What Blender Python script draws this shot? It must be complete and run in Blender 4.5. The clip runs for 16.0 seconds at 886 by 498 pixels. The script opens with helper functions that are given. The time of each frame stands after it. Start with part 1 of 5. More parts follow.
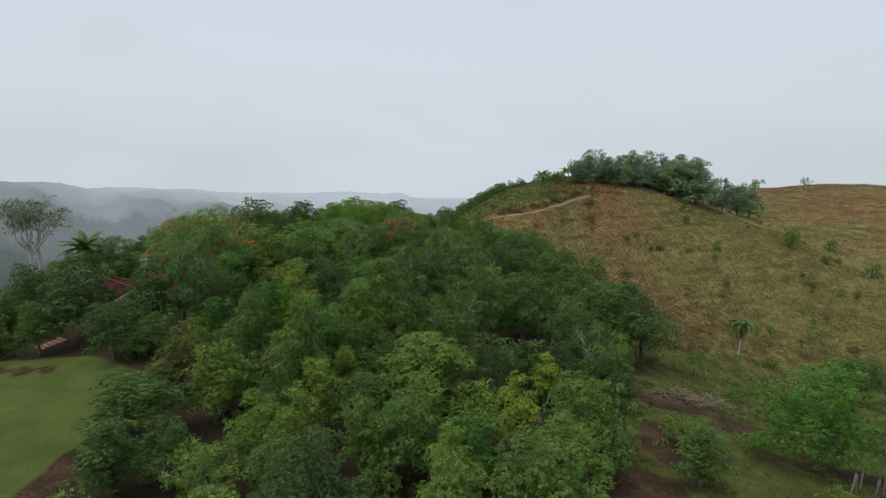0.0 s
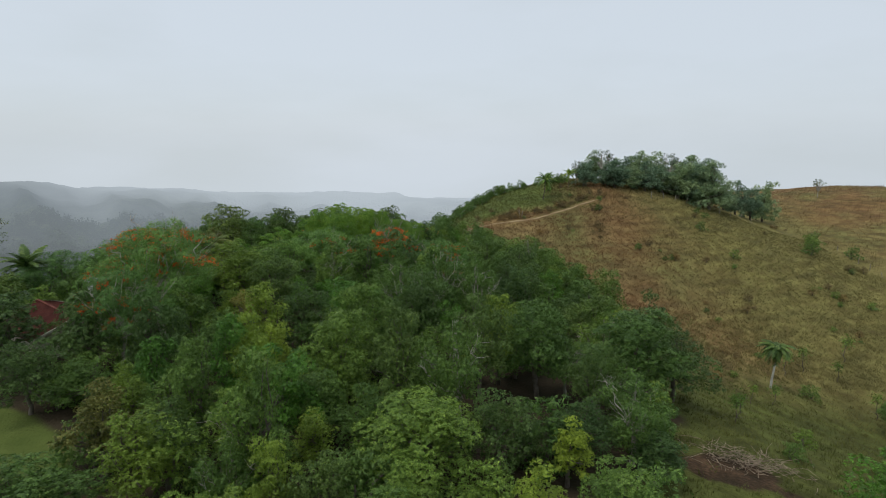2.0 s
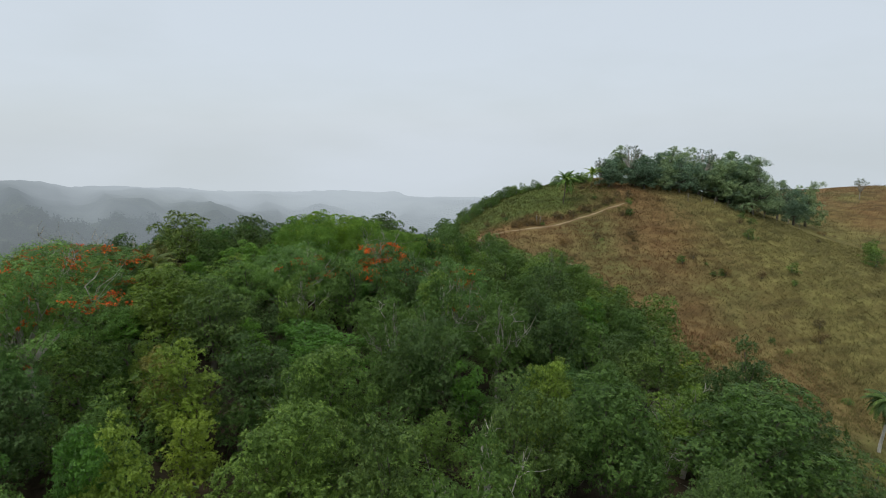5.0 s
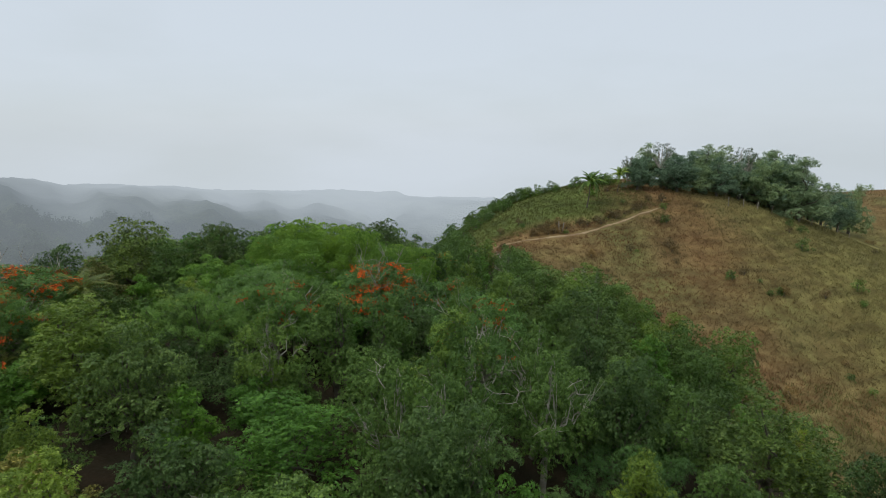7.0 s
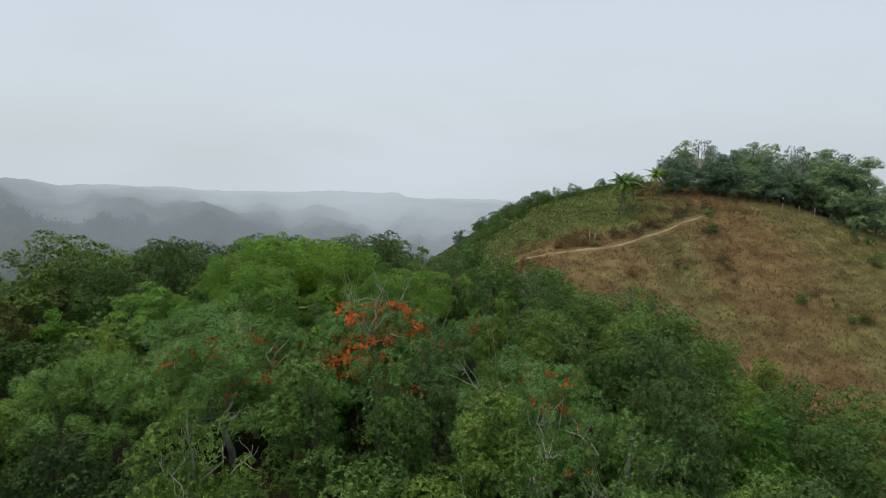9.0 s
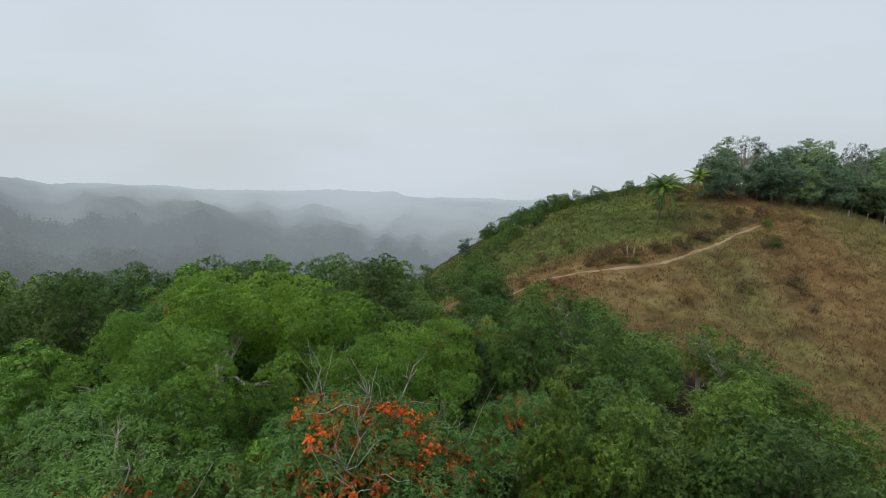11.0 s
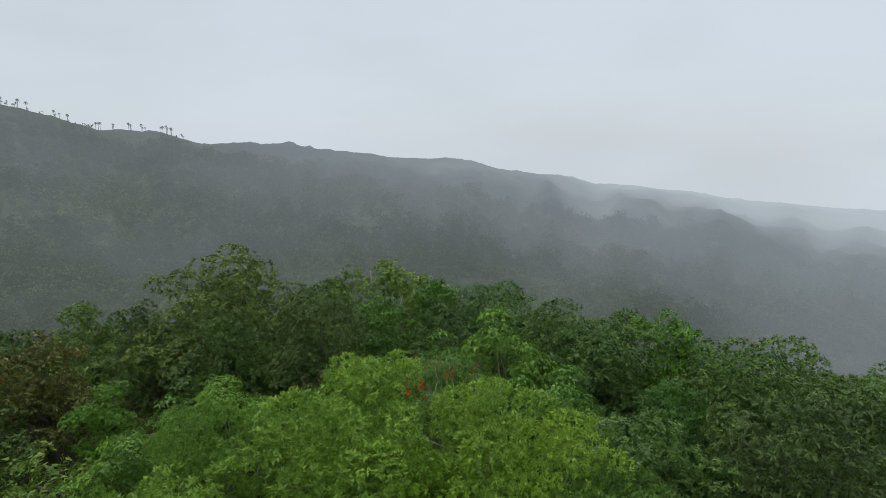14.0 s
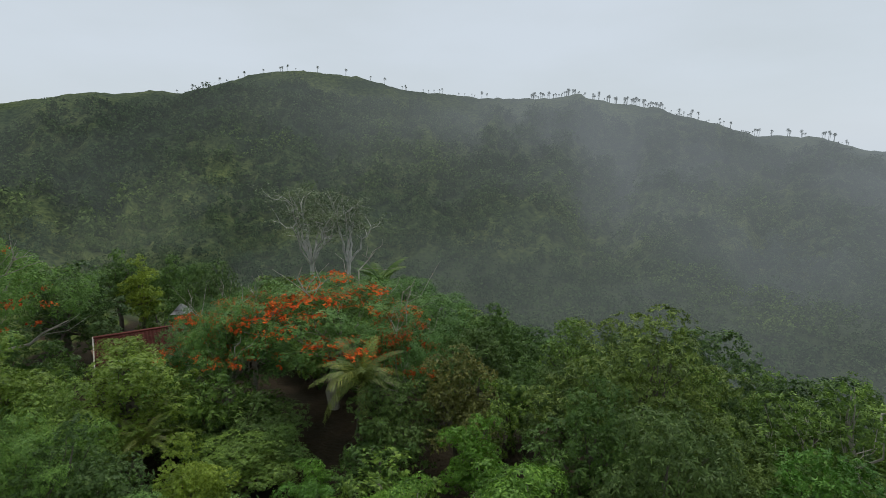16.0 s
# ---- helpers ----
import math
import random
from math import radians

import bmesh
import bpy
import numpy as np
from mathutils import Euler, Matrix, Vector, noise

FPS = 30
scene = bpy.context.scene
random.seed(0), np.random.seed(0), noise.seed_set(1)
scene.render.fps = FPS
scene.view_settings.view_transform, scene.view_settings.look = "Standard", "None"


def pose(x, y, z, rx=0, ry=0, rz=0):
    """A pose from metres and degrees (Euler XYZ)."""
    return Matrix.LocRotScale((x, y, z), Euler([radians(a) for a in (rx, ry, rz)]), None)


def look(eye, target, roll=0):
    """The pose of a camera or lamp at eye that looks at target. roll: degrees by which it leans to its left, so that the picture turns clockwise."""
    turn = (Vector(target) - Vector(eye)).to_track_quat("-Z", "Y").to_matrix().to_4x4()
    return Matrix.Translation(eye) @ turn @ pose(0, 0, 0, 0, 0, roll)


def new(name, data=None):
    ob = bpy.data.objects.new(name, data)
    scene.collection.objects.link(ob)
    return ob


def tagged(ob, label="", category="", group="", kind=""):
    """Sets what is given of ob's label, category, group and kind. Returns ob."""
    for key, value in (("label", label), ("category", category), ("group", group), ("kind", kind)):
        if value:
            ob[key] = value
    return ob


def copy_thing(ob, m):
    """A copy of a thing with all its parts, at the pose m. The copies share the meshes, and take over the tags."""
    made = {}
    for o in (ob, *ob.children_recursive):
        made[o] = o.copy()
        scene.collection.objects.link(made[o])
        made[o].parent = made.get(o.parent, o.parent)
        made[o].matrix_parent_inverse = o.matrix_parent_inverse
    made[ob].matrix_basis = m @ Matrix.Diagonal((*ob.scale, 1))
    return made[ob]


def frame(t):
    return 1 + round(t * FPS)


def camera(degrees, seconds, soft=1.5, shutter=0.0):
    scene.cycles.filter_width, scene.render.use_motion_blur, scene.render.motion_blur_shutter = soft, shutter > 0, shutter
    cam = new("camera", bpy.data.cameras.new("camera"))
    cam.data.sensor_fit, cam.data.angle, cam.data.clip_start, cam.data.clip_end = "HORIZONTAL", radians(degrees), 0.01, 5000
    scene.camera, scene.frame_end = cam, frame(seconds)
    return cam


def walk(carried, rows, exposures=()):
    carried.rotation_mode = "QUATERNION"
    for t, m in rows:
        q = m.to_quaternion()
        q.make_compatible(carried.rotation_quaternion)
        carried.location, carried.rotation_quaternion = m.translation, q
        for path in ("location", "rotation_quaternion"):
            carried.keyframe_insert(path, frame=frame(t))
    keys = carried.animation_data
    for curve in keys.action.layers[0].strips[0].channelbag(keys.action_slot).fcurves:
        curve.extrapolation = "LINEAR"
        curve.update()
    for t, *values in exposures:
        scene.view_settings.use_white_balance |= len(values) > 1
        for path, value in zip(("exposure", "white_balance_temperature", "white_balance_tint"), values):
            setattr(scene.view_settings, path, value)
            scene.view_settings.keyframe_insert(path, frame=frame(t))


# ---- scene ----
cam = camera(76.6, 16.0, soft=0.7)
METRES, EYE, TILT, LEAN, TURN = 100.0, 32.0, -11.25, 0.25, 0.0
ROWS = [
    (0.0, 0.0, 0.0, 0.0, 0.0, 0.0, -0.0),
    (0.5, -0.0, 0.0227, 0.0054, -0.15, -0.04, 0.02),
    (1.0, -0.0, 0.0472, 0.0112, -0.29, -0.04, 0.04),
    (1.5, -0.0001, 0.0722, 0.0169, -0.39, -0.12, 0.01),
    (2.0, -0.0003, 0.0987, 0.0214, -0.46, -0.11, 0.03),
    (2.5, -0.0009, 0.1258, 0.0257, -0.52, -0.14, -0.01),
    (3.0, -0.0014, 0.1536, 0.0295, -0.52, -0.15, -0.0),
    (3.5, -0.0017, 0.1824, 0.0335, -0.46, -0.2, 0.03),
    (4.0, -0.0026, 0.212, 0.0371, -0.44, -0.2, 0.08),
    (6.5, -0.0173, 0.3778, 0.0587, -0.5, -0.29, -0.2),
    (7.0, -0.0206, 0.412, 0.0631, -0.53, -0.27, -0.28),
    (7.5, -0.024, 0.4462, 0.0675, -0.51, -0.23, -0.3),
    (8.0, -0.0274, 0.4799, 0.072, -0.51, -0.22, -0.38),
    (8.5, -0.0305, 0.5136, 0.0763, -0.51, -0.18, -0.44),
    (9.0, -0.033, 0.5474, 0.0803, -0.5, -0.13, -0.45),
    (11.5, -0.0438, 0.7141, 0.1069, -0.73, -0.3, -0.45),
    (12.0, -0.043, 0.749, 0.1109, -0.55, -0.26, -0.39),
    (12.5, -0.0424, 0.7838, 0.1141, 2.32, -0.22, -0.86),
    (13.0, -0.0418, 0.818, 0.118, 13.58, -0.38, -3.03),
    (13.5, -0.0414, 0.8508, 0.1228, 31.32, -1.74, -6.33),
    (14.0, -0.0428, 0.8819, 0.1287, 49.54, -4.02, -9.01),
    (14.5, -0.0478, 0.9112, 0.1363, 69.53, -7.34, -10.89),
    (15.0, -0.0559, 0.937, 0.1457, 87.53, -10.74, -11.4),
    (15.5, -0.0669, 0.9578, 0.1547, 98.74, -12.93, -11.21),
    (16.0, -0.0808, 0.9721, 0.1636, 110.94, -15.13, -10.65),
]
walk(cam, [(t, pose(0, 0, EYE, TILT, LEAN, TURN) @ pose(METRES * x, METRES * y, METRES * z, 90 + pitch, roll, yaw)) for t, x, y, z, yaw, pitch, roll in ROWS])

# ---- light ----
world = bpy.data.worlds.new("overcast_sky")
scene.world = world
world.use_nodes = True
wn, wl = world.node_tree.nodes, world.node_tree.links
wn.clear()
w_out = wn.new("ShaderNodeOutputWorld")
w_bg = wn.new("ShaderNodeBackground")
w_sky = wn.new("ShaderNodeTexSky")
w_sky.sky_type, w_sky.sun_disc = "NISHITA", False
w_sky.sun_elevation, w_sky.sun_rotation = radians(58), radians(-25)
w_dim = wn.new("ShaderNodeVectorMath")
w_dim.operation = "SCALE"
w_dim.inputs["Scale"].default_value = 0.09
w_tex = wn.new("ShaderNodeTexCoord")
w_map = wn.new("ShaderNodeMapping")
w_map.inputs["Scale"].default_value = (1.0, 1.0, 3.2)
w_cloud = wn.new("ShaderNodeTexNoise")
w_cloud.inputs["Scale"].default_value, w_cloud.inputs["Detail"].default_value = 1.7, 5.0
w_ramp = wn.new("ShaderNodeValToRGB")
w_ramp.color_ramp.elements[0].position, w_ramp.color_ramp.elements[0].color = 0.34, (0.59, 0.655, 0.705, 1)
w_ramp.color_ramp.elements[1].position, w_ramp.color_ramp.elements[1].color = 0.60, (0.645, 0.715, 0.79, 1)
w_mix = wn.new("ShaderNodeMix")
w_mix.data_type = "RGBA"
w_mix.inputs["Factor"].default_value = 0.93
wl.new(w_tex.outputs["Generated"], w_map.inputs["Vector"])
wl.new(w_map.outputs["Vector"], w_cloud.inputs["Vector"])
wl.new(w_cloud.outputs["Fac"], w_ramp.inputs["Fac"])
wl.new(w_sky.outputs["Color"], w_dim.inputs[0])
wl.new(w_dim.outputs["Vector"], w_mix.inputs["A"])
wl.new(w_ramp.outputs["Color"], w_mix.inputs["B"])
wl.new(w_mix.outputs["Result"], w_bg.inputs["Color"])
w_bg.inputs["Strength"].default_value = 1.0
wl.new(w_bg.outputs["Background"], w_out.inputs["Surface"])
sun = new("sun", bpy.data.lights.new("sun", "SUN"))
sun.data.energy, sun.data.angle, sun.data.color = 1.5, radians(35), (1.0, 0.97, 0.92)
sun.matrix_world = look((-60, 40, 200), (20, 80, 0))


# ---- materials ----
def material(name, rough=0.7, spec=0.3):
    m = bpy.data.materials.new(name)
    m.use_nodes = True
    b = m.node_tree.nodes["Principled BSDF"]
    b.inputs["Roughness"].default_value = rough
    b.inputs["Specular IOR Level"].default_value = spec
    return m, m.node_tree.nodes, m.node_tree.links, b


def ramp(nodes, links, value, stops):
    r = nodes.new("ShaderNodeValToRGB")
    els = r.color_ramp.elements
    while len(els) < len(stops):
        els.new(0.5)
    for e, (p, c) in zip(els, stops):
        e.position, e.color = p, (*c, 1)
    links.new(value, r.inputs["Fac"])
    return r.outputs["Color"]


def noise_tex(nodes, links, scale, detail=4.0, vector=None):
    n = nodes.new("ShaderNodeTexNoise")
    n.inputs["Scale"].default_value, n.inputs["Detail"].default_value = scale, detail
    if vector is None:
        vector = nodes.new("ShaderNodeNewGeometry").outputs["Position"]
    links.new(vector, n.inputs["Vector"])
    return n.outputs["Fac"]


def mixed(nodes, links, fac, a, b, blend="MIX"):
    m = nodes.new("ShaderNodeMix")
    m.data_type, m.blend_type = "RGBA", blend
    for key, v in (("Factor", fac), ("A", a), ("B", b)):
        if isinstance(v, (int, float)):
            m.inputs[key].default_value = v
        elif isinstance(v, tuple):
            m.inputs[key].default_value = (*v, 1)
        else:
            links.new(v, m.inputs[key])
    return m.outputs["Result"]


def bumped(nodes, links, bsdf, height, strength, distance):
    b = nodes.new("ShaderNodeBump")
    b.inputs["Strength"].default_value, b.inputs["Distance"].default_value = strength, distance
    links.new(height, b.inputs["Height"])
    links.new(b.outputs["Normal"], bsdf.inputs["Normal"])


def leaf_material(name, low, mid, high, thin=0.24, rough=0.48, gloss=0.28):
    """Leaves that differ from leaf to leaf, from patch to patch and from tree to tree, and let some light through."""
    m, n, l, b = material(name, rough, gloss)
    geo = n.new("ShaderNodeNewGeometry")
    info = n.new("ShaderNodeObjectInfo")
    leaf = ramp(n, l, geo.outputs["Random Per Island"], [(0.0, low), (0.55, mid), (1.0, high)])
    patch = ramp(n, l, noise_tex(n, l, 0.55, 3.0), [(0.3, (0.66, 0.7, 0.66)), (0.7, (1.22, 1.18, 1.08))])
    tree = ramp(n, l, info.outputs["Random"], [(0.0, (0.74, 0.78, 0.74)), (0.5, (1.04, 1.02, 0.95)), (1.0, (1.50, 1.32, 0.95))])
    c = mixed(n, l, 1.0, mixed(n, l, 1.0, leaf, patch, "MULTIPLY"), tree, "MULTIPLY")
    l.new(c, b.inputs["Base Color"])
    t = n.new("ShaderNodeBsdfTranslucent")
    l.new(c, t.inputs["Color"])
    mix = n.new("ShaderNodeMixShader")
    mix.inputs["Fac"].default_value = thin
    out = n["Material Output"]
    l.new(b.outputs["BSDF"], mix.inputs[1])
    l.new(t.outputs["BSDF"], mix.inputs[2])
    l.new(mix.outputs["Shader"], out.inputs["Surface"])
    return m


def plain_material(name, dark, light, scale, rough=0.8, relief=0.0, spec=0.25):
    m, n, l, b = material(name, rough, spec)
    coarse = noise_tex(n, l, scale, 5.0)
    fine = noise_tex(n, l, scale * 9, 3.0)
    c = ramp(n, l, coarse, [(0.3, dark), (0.7, light)])
    c = mixed(n, l, 1.0, c, ramp(n, l, fine, [(0.2, (0.75, 0.75, 0.75)), (0.8, (1.2, 1.2, 1.2))]), "MULTIPLY")
    l.new(c, b.inputs["Base Color"])
    if relief:
        bumped(n, l, b, fine, 0.6, relief)
    return m


LEAF_DARK = leaf_material("dark_green_leaves", (0.058, 0.111, 0.035), (0.082, 0.150, 0.045), (0.141, 0.226, 0.067), gloss=0.22)
LEAF_MID = leaf_material("green_leaves", (0.076, 0.143, 0.037), (0.108, 0.200, 0.047), (0.182, 0.299, 0.070), gloss=0.22)
LEAF_BRIGHT = leaf_material("bright_green_leaves", (0.120, 0.234, 0.040), (0.165, 0.311, 0.051), (0.235, 0.402, 0.074), 0.4)
LEAF_YELLOW = leaf_material("yellow_green_leaves", (0.146, 0.232, 0.035), (0.194, 0.292, 0.043), (0.259, 0.362, 0.057))
LEAF_BROWN = leaf_material("olive_brown_leaves", (0.120, 0.135, 0.040), (0.215, 0.225, 0.062), (0.340, 0.320, 0.095))
LEAF_LIME = leaf_material("lime_green_leaves", (0.060, 0.159, 0.022), (0.087, 0.215, 0.029), (0.141, 0.300, 0.046))
LEAF_LUSH = leaf_material("lush_green_leaves", (0.070, 0.165, 0.032), (0.118, 0.265, 0.046), (0.205, 0.385, 0.080))
# Greyed towards blue: slight haze over the slope, painted into the leaf colour.
LEAF_SLOPE = leaf_material("hillside_leaves", (0.075, 0.118, 0.060), (0.100, 0.152, 0.074), (0.140, 0.195, 0.095), 0.2, 0.6)
LEAF_OLIVE = leaf_material("olive_green_leaves", (0.063, 0.111, 0.032), (0.088, 0.150, 0.042), (0.161, 0.242, 0.074), gloss=0.22)
# Paler, bluer green: the mist over the hilltop is put into the leaf colour.
LEAF_HILL = leaf_material("haze_paled_leaves", (0.155, 0.239, 0.163), (0.192, 0.294, 0.200), (0.242, 0.353, 0.241), 0.42)
LEAF_FEATHER = leaf_material("feathery_green_leaves", (0.072, 0.160, 0.045), (0.102, 0.210, 0.056), (0.152, 0.286, 0.080), gloss=0.22)
LEAF_PALM = leaf_material("palm_leaves", (0.125, 0.170, 0.042), (0.185, 0.235, 0.058), (0.285, 0.335, 0.090), 0.3, 0.45)
PETAL = leaf_material("orange_red_petals", (0.36, 0.055, 0.022), (0.58, 0.115, 0.034), (0.78, 0.230, 0.060), 0.35, 0.7, 0.05)
LEAF_PALE = leaf_material("pale_umbrella_leaves", (0.110, 0.150, 0.085), (0.165, 0.215, 0.125), (0.260, 0.315, 0.200), 0.2, 0.5)
STRAW = leaf_material("dry_brown_fronds", (0.10, 0.075, 0.035), (0.17, 0.125, 0.06), (0.25, 0.19, 0.10), 0.15, 0.8)
BARK = plain_material("grey_brown_bark", (0.07, 0.058, 0.045), (0.19, 0.165, 0.135), 2.0, 0.9, 0.03)
BARK_WHITE = plain_material("whitish_bark", (0.38, 0.37, 0.33), (0.60, 0.58, 0.53), 2.0, 0.85, 0.01)
BARK_PALE = plain_material("pale_bark", (0.25, 0.225, 0.185), (0.48, 0.445, 0.38), 2.0, 0.85, 0.02)


# ---- mesh tools ----
def mesh_object(name, verts, faces, mat, parent=None, label="", smooth=False):
    """One mesh object from an array of places and arrays of faces with one number of corners each."""
    me = bpy.data.meshes.new(name)
    verts = np.asarray(verts, np.float32)
    me.vertices.add(len(verts))
    me.vertices.foreach_set("co", verts.ravel())
    faces = [np.asarray(f, np.int32) for f in faces if len(f)]
    loops = np.concatenate([f.ravel() for f in faces])
    counts = np.concatenate([np.full(len(f), f.shape[1], np.int32) for f in faces])
    me.loops.add(len(loops))
    me.loops.foreach_set("vertex_index", loops)
    me.polygons.add(len(counts))
    me.polygons.foreach_set("loop_start", np.concatenate([[0], np.cumsum(counts)[:-1]]).astype(np.int32))
    me.polygons.foreach_set("loop_total", counts)
    if smooth:
        me.polygons.foreach_set("use_smooth", np.ones(len(counts), bool))
    me.update(calc_edges=True)
    me.validate()
    me.materials.append(mat)
    ob = new(name, me)
    ob.parent = parent
    if label:
        ob["label"] = label
    return ob


def thing(name, label, category, group="", kind=""):
    e = new(name)
    e.empty_display_size = 0.5
    return tagged(e, label, category, group, kind)


class Tubes:
    """Gathers tapered round tubes for trunks and limbs."""

    def __init__(self):
        self.v, self.f = [], []

    def add(self, pts, radii, sides=6):
        pts = [Vector(p) for p in pts]
        start = len(self.v)
        for i, (p, r) in enumerate(zip(pts, radii)):
            d = (pts[min(i + 1, len(pts) - 1)] - pts[max(i - 1, 0)]).normalized()
            a = d.cross(Vector((0.31, 0.95, 0.05))).normalized()
            b = d.cross(a)
            for k in range(sides):
                q = 2 * math.pi * k / sides
                self.v.append(p + r * (math.cos(q) * a + math.sin(q) * b))
        for i in range(len(pts) - 1):
            for k in range(sides):
                j = start + i * sides
                self.f.append((j + k, j + (k + 1) % sides, j + sides + (k + 1) % sides, j + sides + k))

    def limb(self, rng, a, b, r0, r1, sag=0.0, wob=0.12, n=4, sides=5):
        a, b = Vector(a), Vector(b)
        size = (b - a).length
        pts, rad = [], []
        for i in range(n + 1):
            q = i / n
            off = Vector(rng.normal(0, wob * size * q * (1 - q) * 2, 3))
            pts.append(a.lerp(b, q) + off + Vector((0, 0, sag * size * q * (1 - q) * 4)))
            rad.append(r0 + (r1 - r0) * q)
        self.add(pts, rad, sides)
        return pts

    def put(self, name, mat, parent, label=""):
        return mesh_object(name, [tuple(v) for v in self.v], [self.f], mat, parent, label, smooth=True)


def unit(a):
    return a / np.maximum(np.linalg.norm(a, axis=-1, keepdims=True), 1e-6)


def leaf_quads(rng, centres, normals, k, length, aspect, spread=0.9, droop=0.25, fold=0.12, kite=True, loose=0.3):
    """k leaves round each centre, that point away from its normal by spread: folded kites, or plain pointed ones."""
    n = len(centres)
    c = np.repeat(centres, k, 0)
    nn = np.repeat(normals, k, 0)
    tang = rng.normal(0, 1, (n * k, 3))
    tang = unit(tang - (tang * nn).sum(1, keepdims=True) * nn)
    d = unit(tang * spread + nn * (1.15 - spread) + np.array([0, 0, -droop]))
    side = unit(np.cross(d, nn + rng.normal(0, 0.35, nn.shape)))
    up = np.cross(side, d)
    size = length * rng.uniform(0.65, 1.25, (n * k, 1))
    c = c + rng.normal(0, loose, c.shape) * length
    if not kite:
        v = np.stack([c + side * size * aspect, c - side * size * aspect, c + d * size], 1)
        return v.reshape(-1, 3), np.arange(n * k * 3).reshape(-1, 3)
    v = np.stack([c, c + d * size * 0.5 + side * size * aspect + up * size * fold,
                  c + d * size - np.array([0, 0, 0.12]) * size, c + d * size * 0.5 - side * size * aspect + up * size * fold], 1)
    return v.reshape(-1, 3), np.arange(n * k * 4).reshape(-1, 4)


def on_lobes(rng, lobes, n, lift=0.35, inner=0.86, thick=(0.88, 1.06)):
    """Places and outward normals on the free upper sides of the lobes (x, y, z, radius, flatness)."""
    lobes = np.array(lobes, float)
    w = lobes[:, 3] ** 2
    pick = rng.choice(len(lobes), n * 4, p=w / w.sum())
    d = unit(rng.normal(0, 1, (n * 4, 3)) + np.array([0, 0, lift]))
    r = lobes[pick, 3:4] * rng.uniform(*thick, (n * 4, 1))
    p = lobes[pick, :3] + d * r * np.c_[np.ones(n * 4), np.ones(n * 4), lobes[pick, 4]]
    keep = np.ones(n * 4, bool)
    for x, y, z, rad, flat in lobes:
        q = (p - np.array([x, y, z])) / np.array([rad, rad, rad * flat])
        keep &= (q ** 2).sum(1) > inner ** 2
    p, d = p[keep][:n], d[keep][:n]
    return p, unit(d + np.array([0, 0, 0.25]))


def clumped(rng, lobes, per, ratio, lift=0.5):
    """Small rounded clumps of twigs set on the free sides of the lobes, with dark gaps between them."""
    L = np.array(lobes, float)
    pick = np.repeat(np.arange(len(L)), per)
    n = len(pick)
    d = unit(rng.normal(0, 1, (n, 3)) + np.array([0, 0, lift]))
    c = L[pick, :3] + d * L[pick, 3:4] * rng.uniform(0.60, 0.92, (n, 1)) * np.c_[np.ones(n), np.ones(n), L[pick, 4]]
    r = L[pick, 3] * ratio * rng.uniform(0.65, 1.35, n)
    keep = np.ones(n, bool)
    for x, y, z, rad, flat in L:
        keep &= (((c - np.array([x, y, z])) / np.array([rad, rad, rad * flat])) ** 2).sum(1) > 0.55 ** 2
    return np.c_[c, r, np.full(n, 0.74)][keep]


def dome(rng, n, radius, height, base, size, flat=0.8, ragged=0.2):
    """Lobes spread over a dome, for a crown of this radius that reaches from base to base + height."""
    out = []
    for i in range(n):
        z = (i + 0.5) / n
        a = i * 2.39996 + rng.uniform(-0.4, 0.4)
        rr = math.sqrt(max(0.0, 1 - (z * 0.98) ** 2)) * rng.uniform(1 - ragged * 1.6, 1 + ragged * 0.4)
        s = size * rng.uniform(0.7, 1.25)
        out.append((math.cos(a) * rr * (radius - s * 0.8), math.sin(a) * rr * (radius - s * 0.8),
                    base + (z * (1 - ragged * rng.uniform(0, 1))) * max(0.1, height - s * flat) + s * flat * 0.2, s, flat))
    for i in range(max(2, n // 5)):
        a, rr = rng.uniform(0, 6.28), radius * rng.uniform(0.1, 0.7)
        out.append((math.cos(a) * rr, math.sin(a) * rr, base + height * rng.uniform(0.1, 0.45), size * 1.1, flat))
    return out


